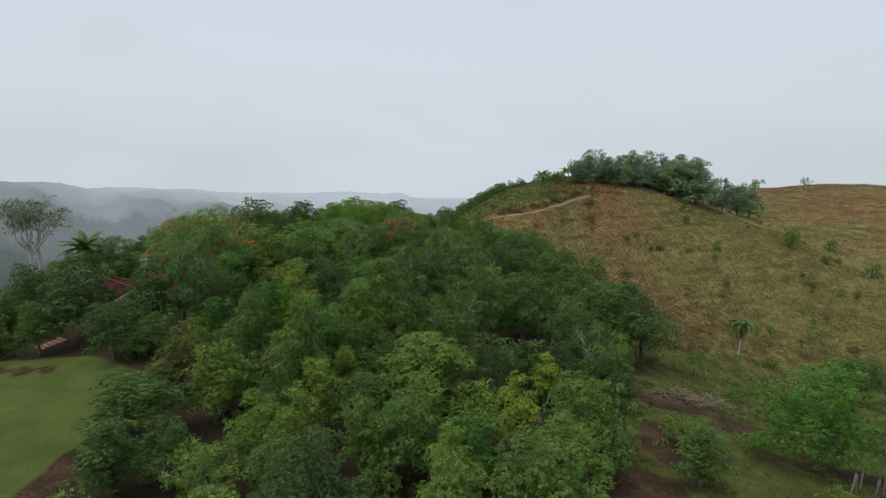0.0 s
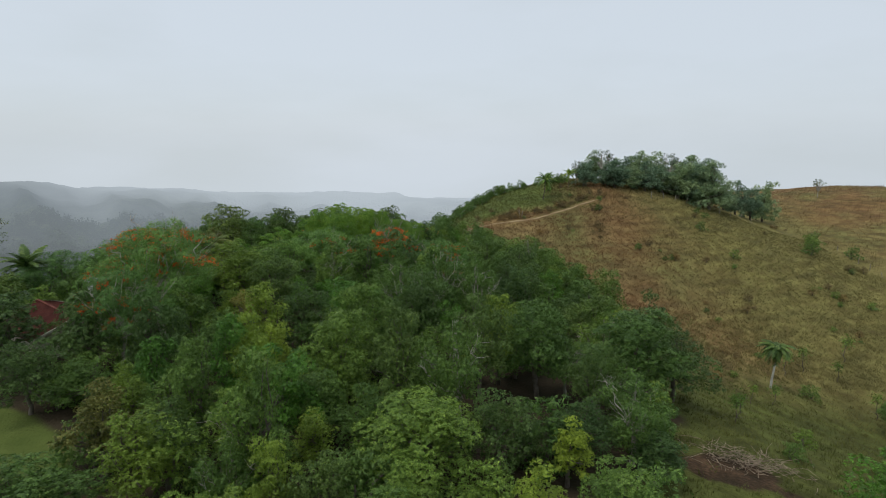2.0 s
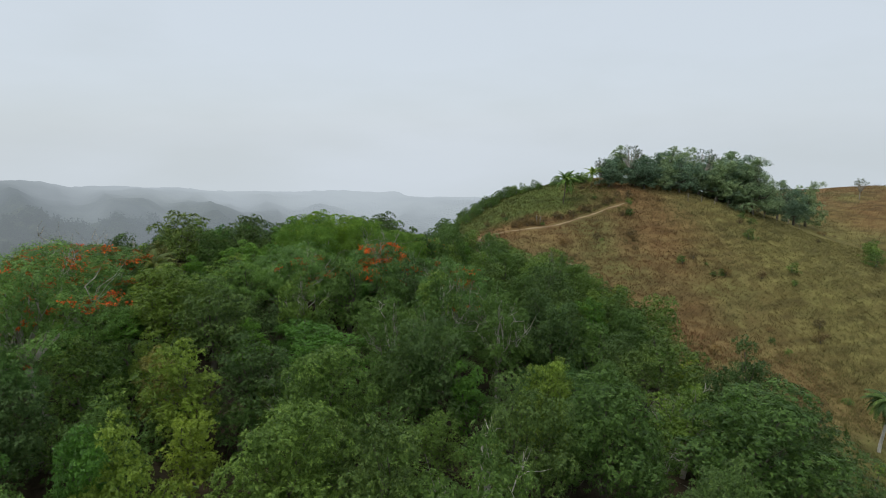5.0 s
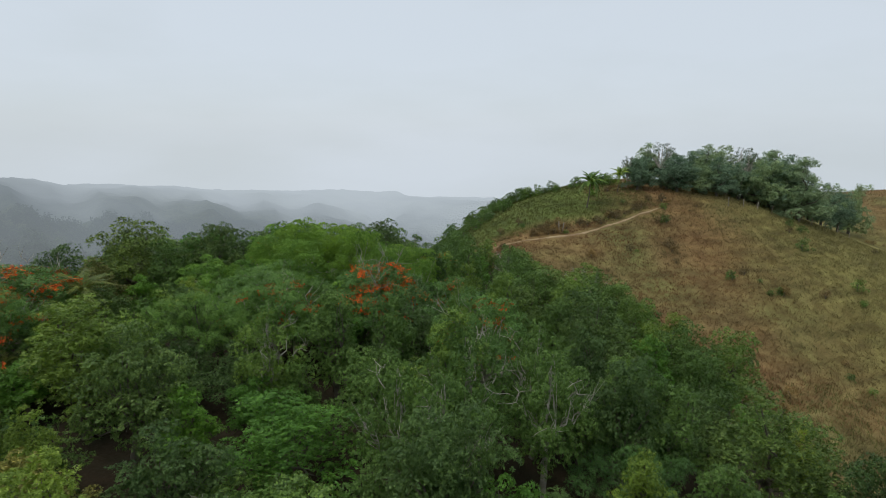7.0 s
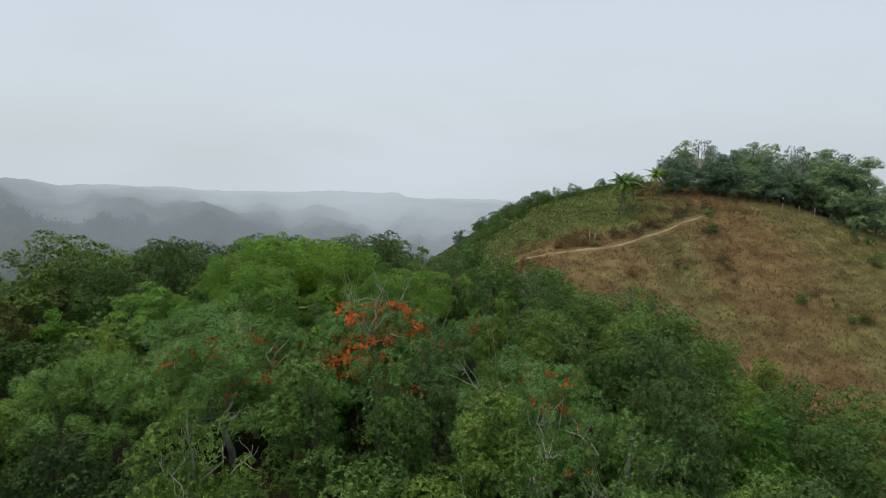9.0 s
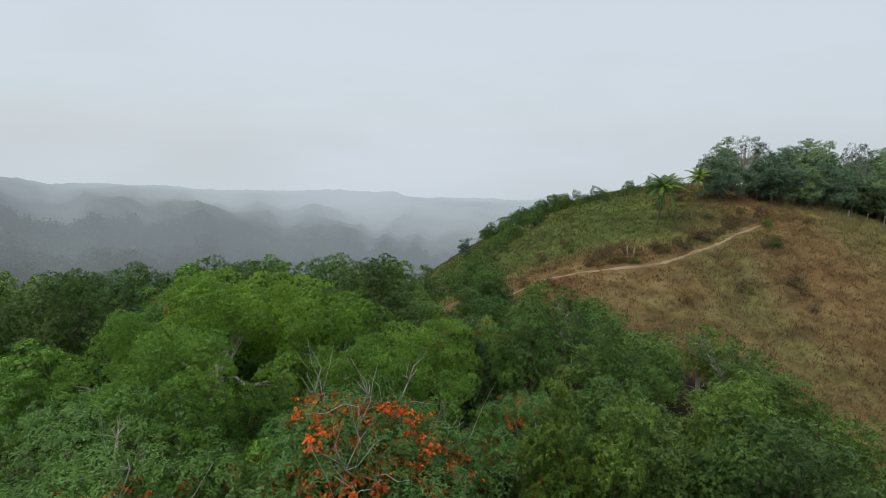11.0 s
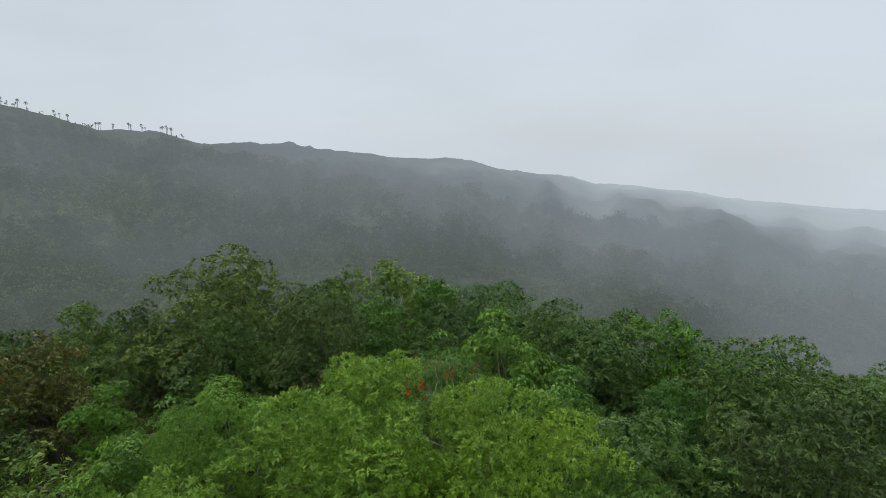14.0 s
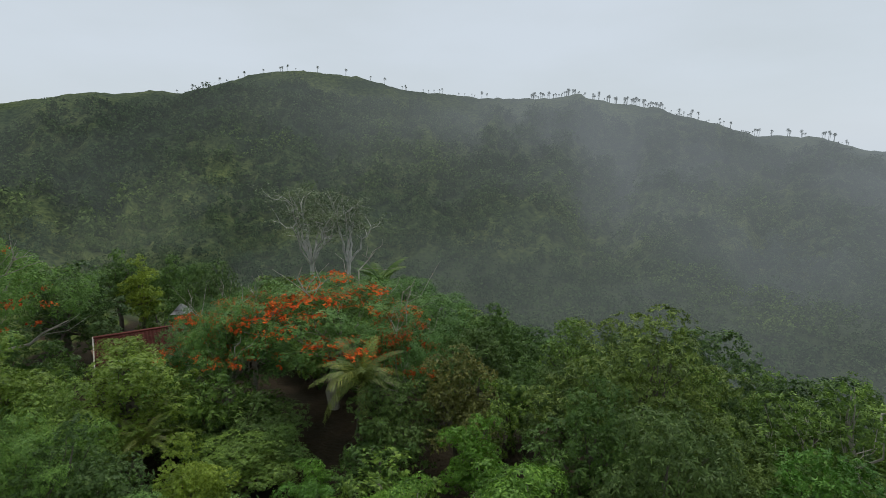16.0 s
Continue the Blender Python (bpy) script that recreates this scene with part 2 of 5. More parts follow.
# ---- kinds of plants: each is built once round the foot of its trunk, height about 10 m, and copied ----
def broad_tree(name, seed, label, leaf, bark, radius, height, crown_h, lobes, lobe_size, clusters, k, length, aspect,
               flat=0.8, ragged=0.25, spread=0.9, droop=0.25, bare=0, fork=0.35, flowers=0, category="tree", kite=False, limbs=1.0, loose=0.3, core=260, boughs=14, lift=0.35, clumps=9, clump=0.42):
    rng = np.random.default_rng(seed)
    t = thing(name, label, category)
    base = height - crown_h
    L = dome(rng, lobes, radius, crown_h, base, lobe_size, flat, ragged)
    tubes = Tubes()
    split = max(0.5, height * fork)
    lean = rng.normal(0, 0.25, 2)
    top = (lean[0], lean[1], split)
    tubes.limb(rng, (0, 0, -1.5), top, 0.022 * height + 0.07, 0.016 * height + 0.05, wob=0.04, sides=8)
    picks = rng.permutation(len(L))[: boughs if height > 4 else 4]
    for j in picks:
        x, y, z, s, _ = L[j]
        mid = tubes.limb(rng, top, (x * 0.9, y * 0.9, z - 0.35 * s), (0.010 * height + 0.03) * limbs, 0.025 * limbs, sag=-0.05)
        for _ in range(2 if height > 4 else 0):
            e = Vector((x, y, z - 0.2 * s)) + Vector(rng.normal(0, s * 0.4, 3)) * 0.8
            tubes.limb(rng, mid[2], e, 0.035 * limbs, 0.012, n=3, sides=4)
    tubes.put("trunk", bark, t)
    for _ in range(bare):
        twigs = Tubes()
        x, y, z, s, fl = L[rng.integers(len(L))]
        a = Vector((x * 0.8, y * 0.8, z))
        d = Vector((x, y, 0.8 * radius + 0.01)).normalized()
        mid = twigs.limb(rng, a, a + d * s * 1.8, 0.05, 0.02, wob=0.2, sides=4)
        for _ in range(5):
            twigs.limb(rng, mid[rng.integers(1, 4)], Vector(mid[4]) + Vector(rng.normal(0, s * 0.55, 3)), 0.025, 0.008, n=3, sides=3)
        twigs.put("bare_branch", BARK_PALE, t, "pale leafless branch")
    outer = clumped(rng, L, clumps, clump, lift) if clumps else L
    p, nn = on_lobes(rng, outer, clusters, lift, inner=0.8, thick=(0.82, 1.08))
    v, f = leaf_quads(rng, p, nn, k, length, aspect, spread, droop, kite=kite, loose=loose)
    core, cn = on_lobes(rng, L, core if height > 4 else 12, inner=0.0, thick=(0.3, 0.72))
    v2, f2 = leaf_quads(rng, core, cn, 6, min(0.34, length * 1.15), min(0.3, aspect * 1.4), kite=kite)
    mesh_object("crown", np.concatenate([v, v2]), [f, f2 + len(v)], leaf, t)
    if flowers:
        top_l = sorted(L, key=lambda q: -q[2])[: max(4, int(len(L) * 0.75))]
        top_l = [top_l[i] for i in rng.permutation(len(top_l))[: max(4, int(len(top_l) * 0.5))]]
        p, nn = on_lobes(rng, top_l, flowers, lift=1.4, inner=0.9, thick=(0.98, 1.1))
        p = np.repeat(p, 7, 0) + rng.normal(0, 0.17, (len(p) * 7, 3)) * np.array([1.2, 1.2, 0.6])
        v, f = leaf_quads(rng, p, np.repeat(nn, 7, 0), 5, 0.13, 0.4, 0.8, 0.0)
        mesh_object("blossom", v, [f], PETAL, t, "orange-red blossom in clusters")
    return t


def umbrella_tree(name, seed, label, height, radius, fork, stems, leaf):
    """A tall open tree: pale limbs that fan out of a low fork and carry thin caps of small leaves at their ends."""
    rng = np.random.default_rng(seed)
    t = thing(name, label, "tree")
    trunk = Tubes()
    trunk.limb(rng, (0, 0, -1.0), (0, 0, fork), 0.26, 0.20, wob=0.02, sides=9)
    trunk.put("trunk", BARK_WHITE, t)
    tips = []
    for i in range(stems):
        a = 2.39996 * i + rng.uniform(-0.3, 0.3)
        out = radius * (0.25 + 0.62 * ((i * 0.618) % 1.0))
        end = Vector((math.cos(a) * out, math.sin(a) * out, height - 0.9 - 0.45 * height * (out / radius) ** 2 * 0.35))
        limb = Tubes()
        mid = limb.limb(rng, (0, 0, fork - 0.2), end, 0.13, 0.045, sag=-0.06, wob=0.05, n=6, sides=7)
        for j in (4, 5, 6):
            for _ in range(2):
                q = Vector(mid[j]) + Vector((rng.normal(0, 0.9), rng.normal(0, 0.9), rng.uniform(0.5, 1.5)))
                twig = limb.limb(rng, mid[j], q, 0.045, 0.015, wob=0.12, n=3, sides=4)
                tips.append(twig[-1])
                for _ in range(2):
                    r = q + Vector(rng.normal(0, 0.5, 3)) * Vector((1, 1, 0.5)).length * 0.6
                    limb.limb(rng, twig[2], r, 0.02, 0.008, n=2, sides=3)
                    tips.append(r)
        limb.put("limb", BARK_WHITE, t)
    tips = np.array([tuple(p) for p in tips])
    c = np.repeat(tips, 7, 0) + rng.normal(0, 0.3, (len(tips) * 7, 3)) * np.array([1.3, 1.3, 0.5])
    v, f = leaf_quads(rng, c, unit(rng.normal(0, 0.4, c.shape) + np.array([0, 0, 0.9])), 4, 0.21, 0.24, 1.0, 0.2)
    mesh_object("crown", v, [f], leaf, t)
    return t


def palm_frond(rng, length, pairs, drop, leaflet, width):
    """One feather-shaped palm leaf along +x that arches and hangs."""
    v, f = [], []
    pts = []
    for i in range(pairs + 1):
        q = i / pairs
        pts.append(np.array([length * (q - 0.18 * drop * q * q), 0, length * (0.42 * q - (0.42 + 0.55 * drop) * q * q)]))
    for i in range(pairs):
        q = (i + 0.5) / pairs
        a = pts[i]
        d = unit(pts[i + 1] - pts[i])
        size = leaflet * (0.45 + 1.1 * math.sin(math.pi * min(1, 0.12 + q * 0.86))) * rng.uniform(0.85, 1.1)
        for s in (1, -1):
            w = unit(d * 0.62 + np.array([0, s, 0]) * 0.75 + np.array([0, 0, -0.28 - 0.25 * rng.uniform()]))
            j = len(v)
            v += [a, a + d * width, a + d * width * 0.6 + w * size, a + w * size * 0.55 - d * width * 0.2]
            f.append((j, j + 1, j + 2, j + 3))
    for i in range(pairs):
        j = len(v)
        r = 0.035 * (1 - i / pairs) + 0.008
        for q in (pts[i], pts[i + 1]):
            v += [q + np.array([0, r, 0]), q + np.array([0, 0, r]), q + np.array([0, -r, 0])]
        f += [(j, j + 3, j + 4, j + 1), (j + 1, j + 4, j + 5, j + 2)]
    return np.array(v), np.array(f)


def palm(name, seed, label, height, fronds, length, bend=0.6, dead=0, pairs=40, leaf=None, broad=0.052, bark=None, hang=0, thick=1.0):
    rng = np.random.default_rng(seed)
    leaf = leaf or LEAF_PALM
    t = thing(name, label, "palm tree")
    tubes = Tubes()
    pts = [(bend * (i / 8) ** 2, 0.1 * math.sin(i), -1.0 + (height + 1.0) * i / 8) for i in range(9)]
    tubes.add(pts, [thick * (0.13 - 0.055 * i / 8 + (0.06 if i == 0 else 0)) for i in range(9)], 8)
    tubes.put("trunk", bark or BARK, t)
    shapes = []
    for drop in (0.45, 0.85, 1.35):
        v, f = palm_frond(rng, length, pairs, drop, length * 0.18, broad * length / 3.5)
        o = mesh_object("frond", v, [f], leaf, t)
        shapes.append(o)
    head = Vector(pts[-1])
    for i in range(fronds):
        kind = 0 if i < fronds * 0.3 else 1 if i < fronds * 0.72 else 2
        tilt = (-56, -30, 6)[kind] + hang + rng.uniform(-12, 12)
        o = shapes[kind] if shapes[kind].get("used") is None else new("frond", shapes[kind].data)
        o["used"] = 1
        o.parent = t
        o.matrix_basis = Matrix.Translation(head) @ pose(0, 0, 0, rng.uniform(-12, 12), tilt, i * 137.5 + rng.uniform(-14, 14)) @ Matrix.Scale(rng.uniform(0.85, 1.1), 4)
    for o in shapes:
        del o["used"]
    for o in t.children:
        if o.get("used"):
            del o["used"]
    if dead:
        v, f = palm_frond(rng, length * 0.8, 16, 1.6, length * 0.16, 0.09)
        me = None
        for i in range(dead):
            if me is None:
                o = mesh_object("dead_frond", v, [f], STRAW, t, "withered brown frond")
                me = o.data
            else:
                o = new("dead_frond", me)
                o["label"] = "withered brown frond"
                o.parent = t
            o.matrix_basis = Matrix.Translation(head - Vector((0, 0, 0.15))) @ pose(0, 0, 0, 0, 52 + rng.uniform(-8, 14), i * 360 / dead + rng.uniform(-20, 20))
    return t


# ---- the lie of the land ----
# heights of a coarse net of hills, 40 m by 36 m, that are smoothed into the ground
NET = np.array([
    (4.9, 3.2, 4.6, -1.6, 3.1, 6.7, 3.3, 0.7),
    (-33.5, 6.6, 3.8, 10.1, 2.9, -3, -1.7, 5.1),
    (-47.5, 35.9, 6.4, 16.2, 2.4, -8.8, -2.2, 7.1),
    (-40.8, 11.5, 5.5, 19.2, -12.2, -5.5, 5, 2.9),
    (-40.1, 17, 27.8, -9.3, -12, -0.4, 15.8, -0.6),
    (-51.4, 14.1, -3, 28.9, 18.3, -9.8, 11.3, 3.3),
    (-52, -108.1, -8.8, 27.1, 32.9, -1.7, 9.5, 7.2),
    (-20.1, -70.9, 10, 12.6, 11, 4.4, 27.5, 9.4),
    (-59.7, -46.2, -25.8, -20.2, -11.1, -1.7, 7.4, 12.8),
])
NET_X, NET_Y = np.meshgrid(np.arange(-100, 181, 40.0), np.arange(-50, 239, 36.0))
# azimuth (degrees to the left of north) and angle of elevation of the far ridge
RIDGE_AZ = (-60, -30, -9, 3, 11, 21, 26, 31, 35, 37, 43, 47, 53, 58, 63, 68, 73, 77, 81, 85, 88, 92, 97, 103, 108, 114, 118, 123, 128, 134, 142, 147, 160, 200, 260)
RIDGE_EL = (-5.5, -5.5, -6.1, -5.9, -5.4, -4.9, -4.3, -4.0, -3.8, -3.2, -2.7, -2.0, -1.5, -1.1, -0.7, -0.1, 0.1, 1.0, 1.0, 2.3, 3.0, 3.7, 4.5, 4.4, 4.7, 5.4, 6.7, 6.9, 6.3, 4.4, 4.1, 3.3, 2.5, 1.0, -4.0)
MID = (-5.0, 85.0)


def net_height(x, y):
    x, y = np.atleast_1d(x).astype(float), np.atleast_1d(y).astype(float)
    cx, cy = np.clip(x, -105, 185), np.clip(y, -55, 245)
    d = (cx[:, None] - NET_X.ravel()) ** 2 + (cy[:, None] - NET_Y.ravel()) ** 2
    w = np.exp(-d / (2 * 27.0 ** 2))
    return (w * NET.ravel()).sum(1) / w.sum(1)


def waves(x, y, scale, seed):
    rng = np.random.default_rng(seed)
    z = np.zeros_like(x)
    for i in range(7):
        a, q, ph = rng.uniform(0, 6.28), rng.uniform(0.6, 1.9), rng.uniform(0, 6.28)
        z += np.sin((x * math.cos(a) + y * math.sin(a)) * q / scale * 6.28 + ph) / (1 + q)
    return z / 3


def smooth(a, b, v):
    q = np.clip((v - a) / (b - a), 0, 1)
    return q * q * (3 - 2 * q)


def ridge_distance(az):
    return 760 + 160 * smooth(75, 30, az) + 120 * smooth(32, 12, az)


def land(x, y):
    """Height of the ground: the hills close by, the valley round them, and the far mountains."""
    x, y = np.atleast_1d(x).astype(float), np.atleast_1d(y).astype(float)
    near = net_height(x, y) + 0.35 * waves(x, y, 17.0, 3) + 0.12 * waves(x, y, 5.0, 4)
    dx, dy = x - MID[0], y - MID[1]
    d = np.hypot(dx, dy)
    az = np.degrees(np.arctan2(-dx, dy))
    az = np.where(az < -90, az + 360, az)
    el = np.interp(az, RIDGE_AZ, RIDGE_EL)
    rd = ridge_distance(az)
    crest = 28 + rd * np.tan(np.radians(el))
    floor = np.minimum(-52 - 30 * smooth(60, 0, az), crest - 30)
    q = d / rd
    rise = smooth(0.30, 1.0, q) ** 1.15
    far = floor + (crest - floor) * rise - 6 * smooth(0.8, 1.0, q) - 0.30 * np.maximum(d - rd, 0)
    rough = smooth(0.25, 0.5, q) * (1 - 0.75 * smooth(0.75, 1.0, q) * (q < 1))
    far = far + rough * (13 * waves(x, y, 330, 8) + 6 * waves(x, y, 120, 9) + 2.5 * waves(x, y, 40, 10))
    spur = np.abs(waves(az, 9.0 * q, 16.0, 31)) + 0.5 * np.abs(waves(az, 14.0 * q, 7.0, 32))
    far = far - 34 * spur * smooth(0.35, 0.6, q) * smooth(0.99, 0.8, q)
    far = np.where(np.abs(q - 1) < 0.25, far + 2.0 * waves(x, y, 60, 12), far)
    blend = smooth(95, 250, d)
    blend = np.where(x > 40, smooth(215, 420, d), blend)
    return near * (1 - blend) + far * blend


def ground_z(x, y):
    return float(land(x, y)[0])

def soft_step(n, l, value, a, b):
    r = n.new("ShaderNodeMapRange")
    r.interpolation_type = "SMOOTHSTEP"
    r.inputs["From Min"].default_value, r.inputs["From Max"].default_value = a, b
    l.new(value, r.inputs["Value"])
    return r.outputs["Result"]


def contour(n, l):
    """Uneven streaks along the lines of equal height, as grazing leaves them on a slope."""
    m = n.new("ShaderNodeMapping")
    m.inputs["Scale"].default_value = (0.10, 0.10, 1.5)
    l.new(n.new("ShaderNodeNewGeometry").outputs["Position"], m.inputs["Vector"])
    return ramp(n, l, noise_tex(n, l, 1.0, 4.0, m.outputs["Vector"]), [(0.36, (0.80, 0.80, 0.80)), (0.62, (1.15, 1.14, 1.12))])


def ground_material():
    """Dry brown and yellow-green grass, with bare red earth where it is worn off, and dark litter under the trees."""
    m, n, l, b = material("grassland_soil", 0.95, 0.1)
    big = noise_tex(n, l, 0.06, 5.0)
    mid = noise_tex(n, l, 0.45, 5.0)
    fine = noise_tex(n, l, 4.0, 4.0)
    grass = ramp(n, l, big, [(0.38, (0.186, 0.118, 0.060)), (0.52, (0.176, 0.132, 0.064)), (0.68, (0.150, 0.150, 0.062))])
    xyz = n.new("ShaderNodeSeparateXYZ")
    l.new(n.new("ShaderNodeNewGeometry").outputs["Position"], xyz.inputs[0])
    lush = n.new("ShaderNodeMath")
    lush.operation = "MULTIPLY"
    l.new(soft_step(n, l, xyz.outputs["X"], 34, 62), lush.inputs[0])
    l.new(soft_step(n, l, xyz.outputs["X"], 125, 90), lush.inputs[1])
    grass = mixed(n, l, lush.outputs["Value"], grass, (0.166, 0.154, 0.061))
    grass = mixed(n, l, soft_step(n, l, xyz.outputs["Y"], 88, 68), grass, (0.086, 0.102, 0.031))
    crest = n.new("ShaderNodeMath")
    crest.operation = "MULTIPLY"
    l.new(soft_step(n, l, xyz.outputs["Y"], 133, 139), crest.inputs[0])
    l.new(soft_step(n, l, xyz.outputs["X"], 38, 22), crest.inputs[1])
    grass = mixed(n, l, crest.outputs["Value"], grass, (0.092, 0.124, 0.038))
    grass = mixed(n, l, 1.0, grass, contour(n, l), "MULTIPLY")
    dry = ramp(n, l, mid, [(0.35, (0.7, 0.62, 0.55)), (0.65, (1.15, 1.12, 1.0))])
    c = mixed(n, l, 1.0, grass, dry, "MULTIPLY")
    c = mixed(n, l, 1.0, c, ramp(n, l, fine, [(0.25, (0.72, 0.72, 0.7)), (0.75, (1.25, 1.25, 1.2))]), "MULTIPLY")
    cover = n.new("ShaderNodeVertexColor")
    cover.layer_name = "cover"
    rgb = n.new("ShaderNodeSeparateColor")
    l.new(cover.outputs["Color"], rgb.inputs[0])
    litter = ramp(n, l, mid, [(0.3, (0.028, 0.025, 0.015)), (0.7, (0.055, 0.040, 0.024))])
    lawn = ramp(n, l, mid, [(0.3, (0.066, 0.090, 0.020)), (0.7, (0.100, 0.128, 0.032))])
    earth = ramp(n, l, mid, [(0.3, (0.030, 0.023, 0.014)), (0.5, (0.055, 0.035, 0.021)), (0.7, (0.098, 0.060, 0.036))])
    earth = mixed(n, l, 1.0, earth, ramp(n, l, fine, [(0.3, (0.55, 0.6, 0.55)), (0.7, (1.35, 1.3, 1.25))]), "MULTIPLY")
    for key, colour in (("Red", litter), ("Green", lawn), ("Blue", earth)):
        c = mixed(n, l, soft_step(n, l, rgb.outputs[key], 0.3, 0.7), c, colour)
    away = n.new("ShaderNodeVectorMath")
    away.operation = "DISTANCE"
    l.new(n.new("ShaderNodeNewGeometry").outputs["Position"], away.inputs[0])
    away.inputs[1].default_value = (*MID, 0)
    under = n.new("ShaderNodeMath")
    under.operation = "MULTIPLY"
    l.new(soft_step(n, l, away.outputs["Value"], 58, 75), under.inputs[0])
    l.new(rgb.outputs["Red"], under.inputs[1])
    c = mixed(n, l, under.outputs["Value"], c, ramp(n, l, mid, [(0.3, (0.030, 0.045, 0.018)), (0.7, (0.060, 0.085, 0.030))]))
    l.new(c, b.inputs["Base Color"])
    bumped(n, l, b, mixed(n, l, 0.5, mid, fine), 1.0, 0.25)
    # haze painted as glow on the wooded ground of the valley, from 110 m on
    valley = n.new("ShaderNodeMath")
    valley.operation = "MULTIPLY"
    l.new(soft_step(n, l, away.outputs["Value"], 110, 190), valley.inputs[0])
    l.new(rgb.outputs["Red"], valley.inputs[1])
    painted_haze(m, n, l, b, 0.0, valley.outputs["Value"])
    return m


def painted_haze(m, n, l, b, start=0.0, only=None):
    """Paints the haze of rainy air onto what lies far off across the valley: a glow mixed in by the distance from the
    ridge, in drifts.
    """
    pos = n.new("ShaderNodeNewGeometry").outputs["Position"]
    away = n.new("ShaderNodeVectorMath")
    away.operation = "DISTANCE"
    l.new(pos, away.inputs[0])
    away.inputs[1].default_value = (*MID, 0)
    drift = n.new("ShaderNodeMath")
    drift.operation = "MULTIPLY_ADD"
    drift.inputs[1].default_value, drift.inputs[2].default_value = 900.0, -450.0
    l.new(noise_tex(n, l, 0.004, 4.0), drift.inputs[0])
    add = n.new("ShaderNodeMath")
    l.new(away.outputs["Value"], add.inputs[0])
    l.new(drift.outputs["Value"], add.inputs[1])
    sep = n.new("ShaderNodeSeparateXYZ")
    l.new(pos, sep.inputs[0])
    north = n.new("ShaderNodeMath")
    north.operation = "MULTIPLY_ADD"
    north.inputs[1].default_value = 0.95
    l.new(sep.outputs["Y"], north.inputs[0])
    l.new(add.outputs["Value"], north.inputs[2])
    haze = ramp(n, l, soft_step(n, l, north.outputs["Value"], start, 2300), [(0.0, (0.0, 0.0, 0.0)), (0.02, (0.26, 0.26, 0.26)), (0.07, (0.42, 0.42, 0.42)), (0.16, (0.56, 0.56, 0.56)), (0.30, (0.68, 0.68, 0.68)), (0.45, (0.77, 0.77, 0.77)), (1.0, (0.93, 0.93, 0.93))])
    # the surface itself gives off the haze colour; no air stands in between
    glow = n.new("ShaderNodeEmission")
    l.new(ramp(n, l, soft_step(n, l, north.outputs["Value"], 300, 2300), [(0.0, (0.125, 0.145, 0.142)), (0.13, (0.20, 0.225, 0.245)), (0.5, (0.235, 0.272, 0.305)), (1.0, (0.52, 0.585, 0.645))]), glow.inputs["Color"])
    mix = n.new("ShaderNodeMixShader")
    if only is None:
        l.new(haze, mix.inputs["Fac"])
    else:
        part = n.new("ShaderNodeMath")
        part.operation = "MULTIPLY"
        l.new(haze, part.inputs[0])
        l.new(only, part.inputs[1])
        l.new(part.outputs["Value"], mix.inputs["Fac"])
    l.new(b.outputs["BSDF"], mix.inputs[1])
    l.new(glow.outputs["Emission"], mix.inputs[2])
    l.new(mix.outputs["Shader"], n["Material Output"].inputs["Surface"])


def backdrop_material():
    """Wooded mountains far off, with the haze of rainy air painted on as emission."""
    m, n, l, b = material("haze_painted_mountain_woods", 0.95, 0.0)
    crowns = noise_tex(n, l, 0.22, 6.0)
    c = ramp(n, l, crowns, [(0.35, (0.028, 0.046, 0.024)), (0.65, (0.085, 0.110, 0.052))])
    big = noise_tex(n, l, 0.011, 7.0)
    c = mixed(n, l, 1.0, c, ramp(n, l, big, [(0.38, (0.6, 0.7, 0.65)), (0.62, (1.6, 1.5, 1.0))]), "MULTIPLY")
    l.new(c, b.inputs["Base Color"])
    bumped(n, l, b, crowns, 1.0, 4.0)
    painted_haze(m, n, l, b)
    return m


def distant_leaf_material():
    m, n, l, b = material("haze_painted_crowns", 0.9, 0.05)
    geo = n.new("ShaderNodeNewGeometry")
    leaf = ramp(n, l, geo.outputs["Random Per Island"], [(0.0, (0.072, 0.114, 0.041)), (0.5, (0.080, 0.128, 0.045)), (1.0, (0.094, 0.142, 0.052))])
    patch = ramp(n, l, noise_tex(n, l, 0.03, 5.0), [(0.3, (0.6, 0.68, 0.7)), (0.7, (1.35, 1.3, 1.1))])
    fields = ramp(n, l, noise_tex(n, l, 0.010, 6.0), [(0.40, (0.55, 0.62, 0.62)), (0.54, (0.85, 0.85, 0.85)), (0.64, (1.35, 1.25, 1.0))])
    l.new(mixed(n, l, 1.0, mixed(n, l, 1.0, leaf, patch, "MULTIPLY"), fields, "MULTIPLY"), b.inputs["Base Color"])
    # the same haze glow is painted over these crowns
    painted_haze(m, n, l, b)
    return m


def polar_sheet(name, radii, azimuths, mat, closed, bumps=0.0):
    r, a = np.meshgrid(radii, np.radians(azimuths), indexing="ij")
    x, y = MID[0] - r * np.sin(a), MID[1] + r * np.cos(a)
    z = land(x.ravel(), y.ravel()).reshape(x.shape)
    if bumps:
        rng = np.random.default_rng(5)
        z = z + bumps * rng.uniform(0, 1, z.shape) ** 2 * (1 - 0.7 * smooth(500, 900, r)) * smooth(radii[0] + 20, radii[0] + 60, r) - 1.5 * smooth(radii[0] + 20, radii[0], r)
    nr, na = r.shape
    i, j = np.meshgrid(np.arange(nr - 1), np.arange(na if closed else na - 1), indexing="ij")
    k = (j + 1) % na
    f = np.stack([i * na + j, (i + 1) * na + j, (i + 1) * na + k, i * na + k], -1).reshape(-1, 4)
    return mesh_object(name, np.stack([x, y, z], -1).reshape(-1, 3), [f], mat, smooth=True)


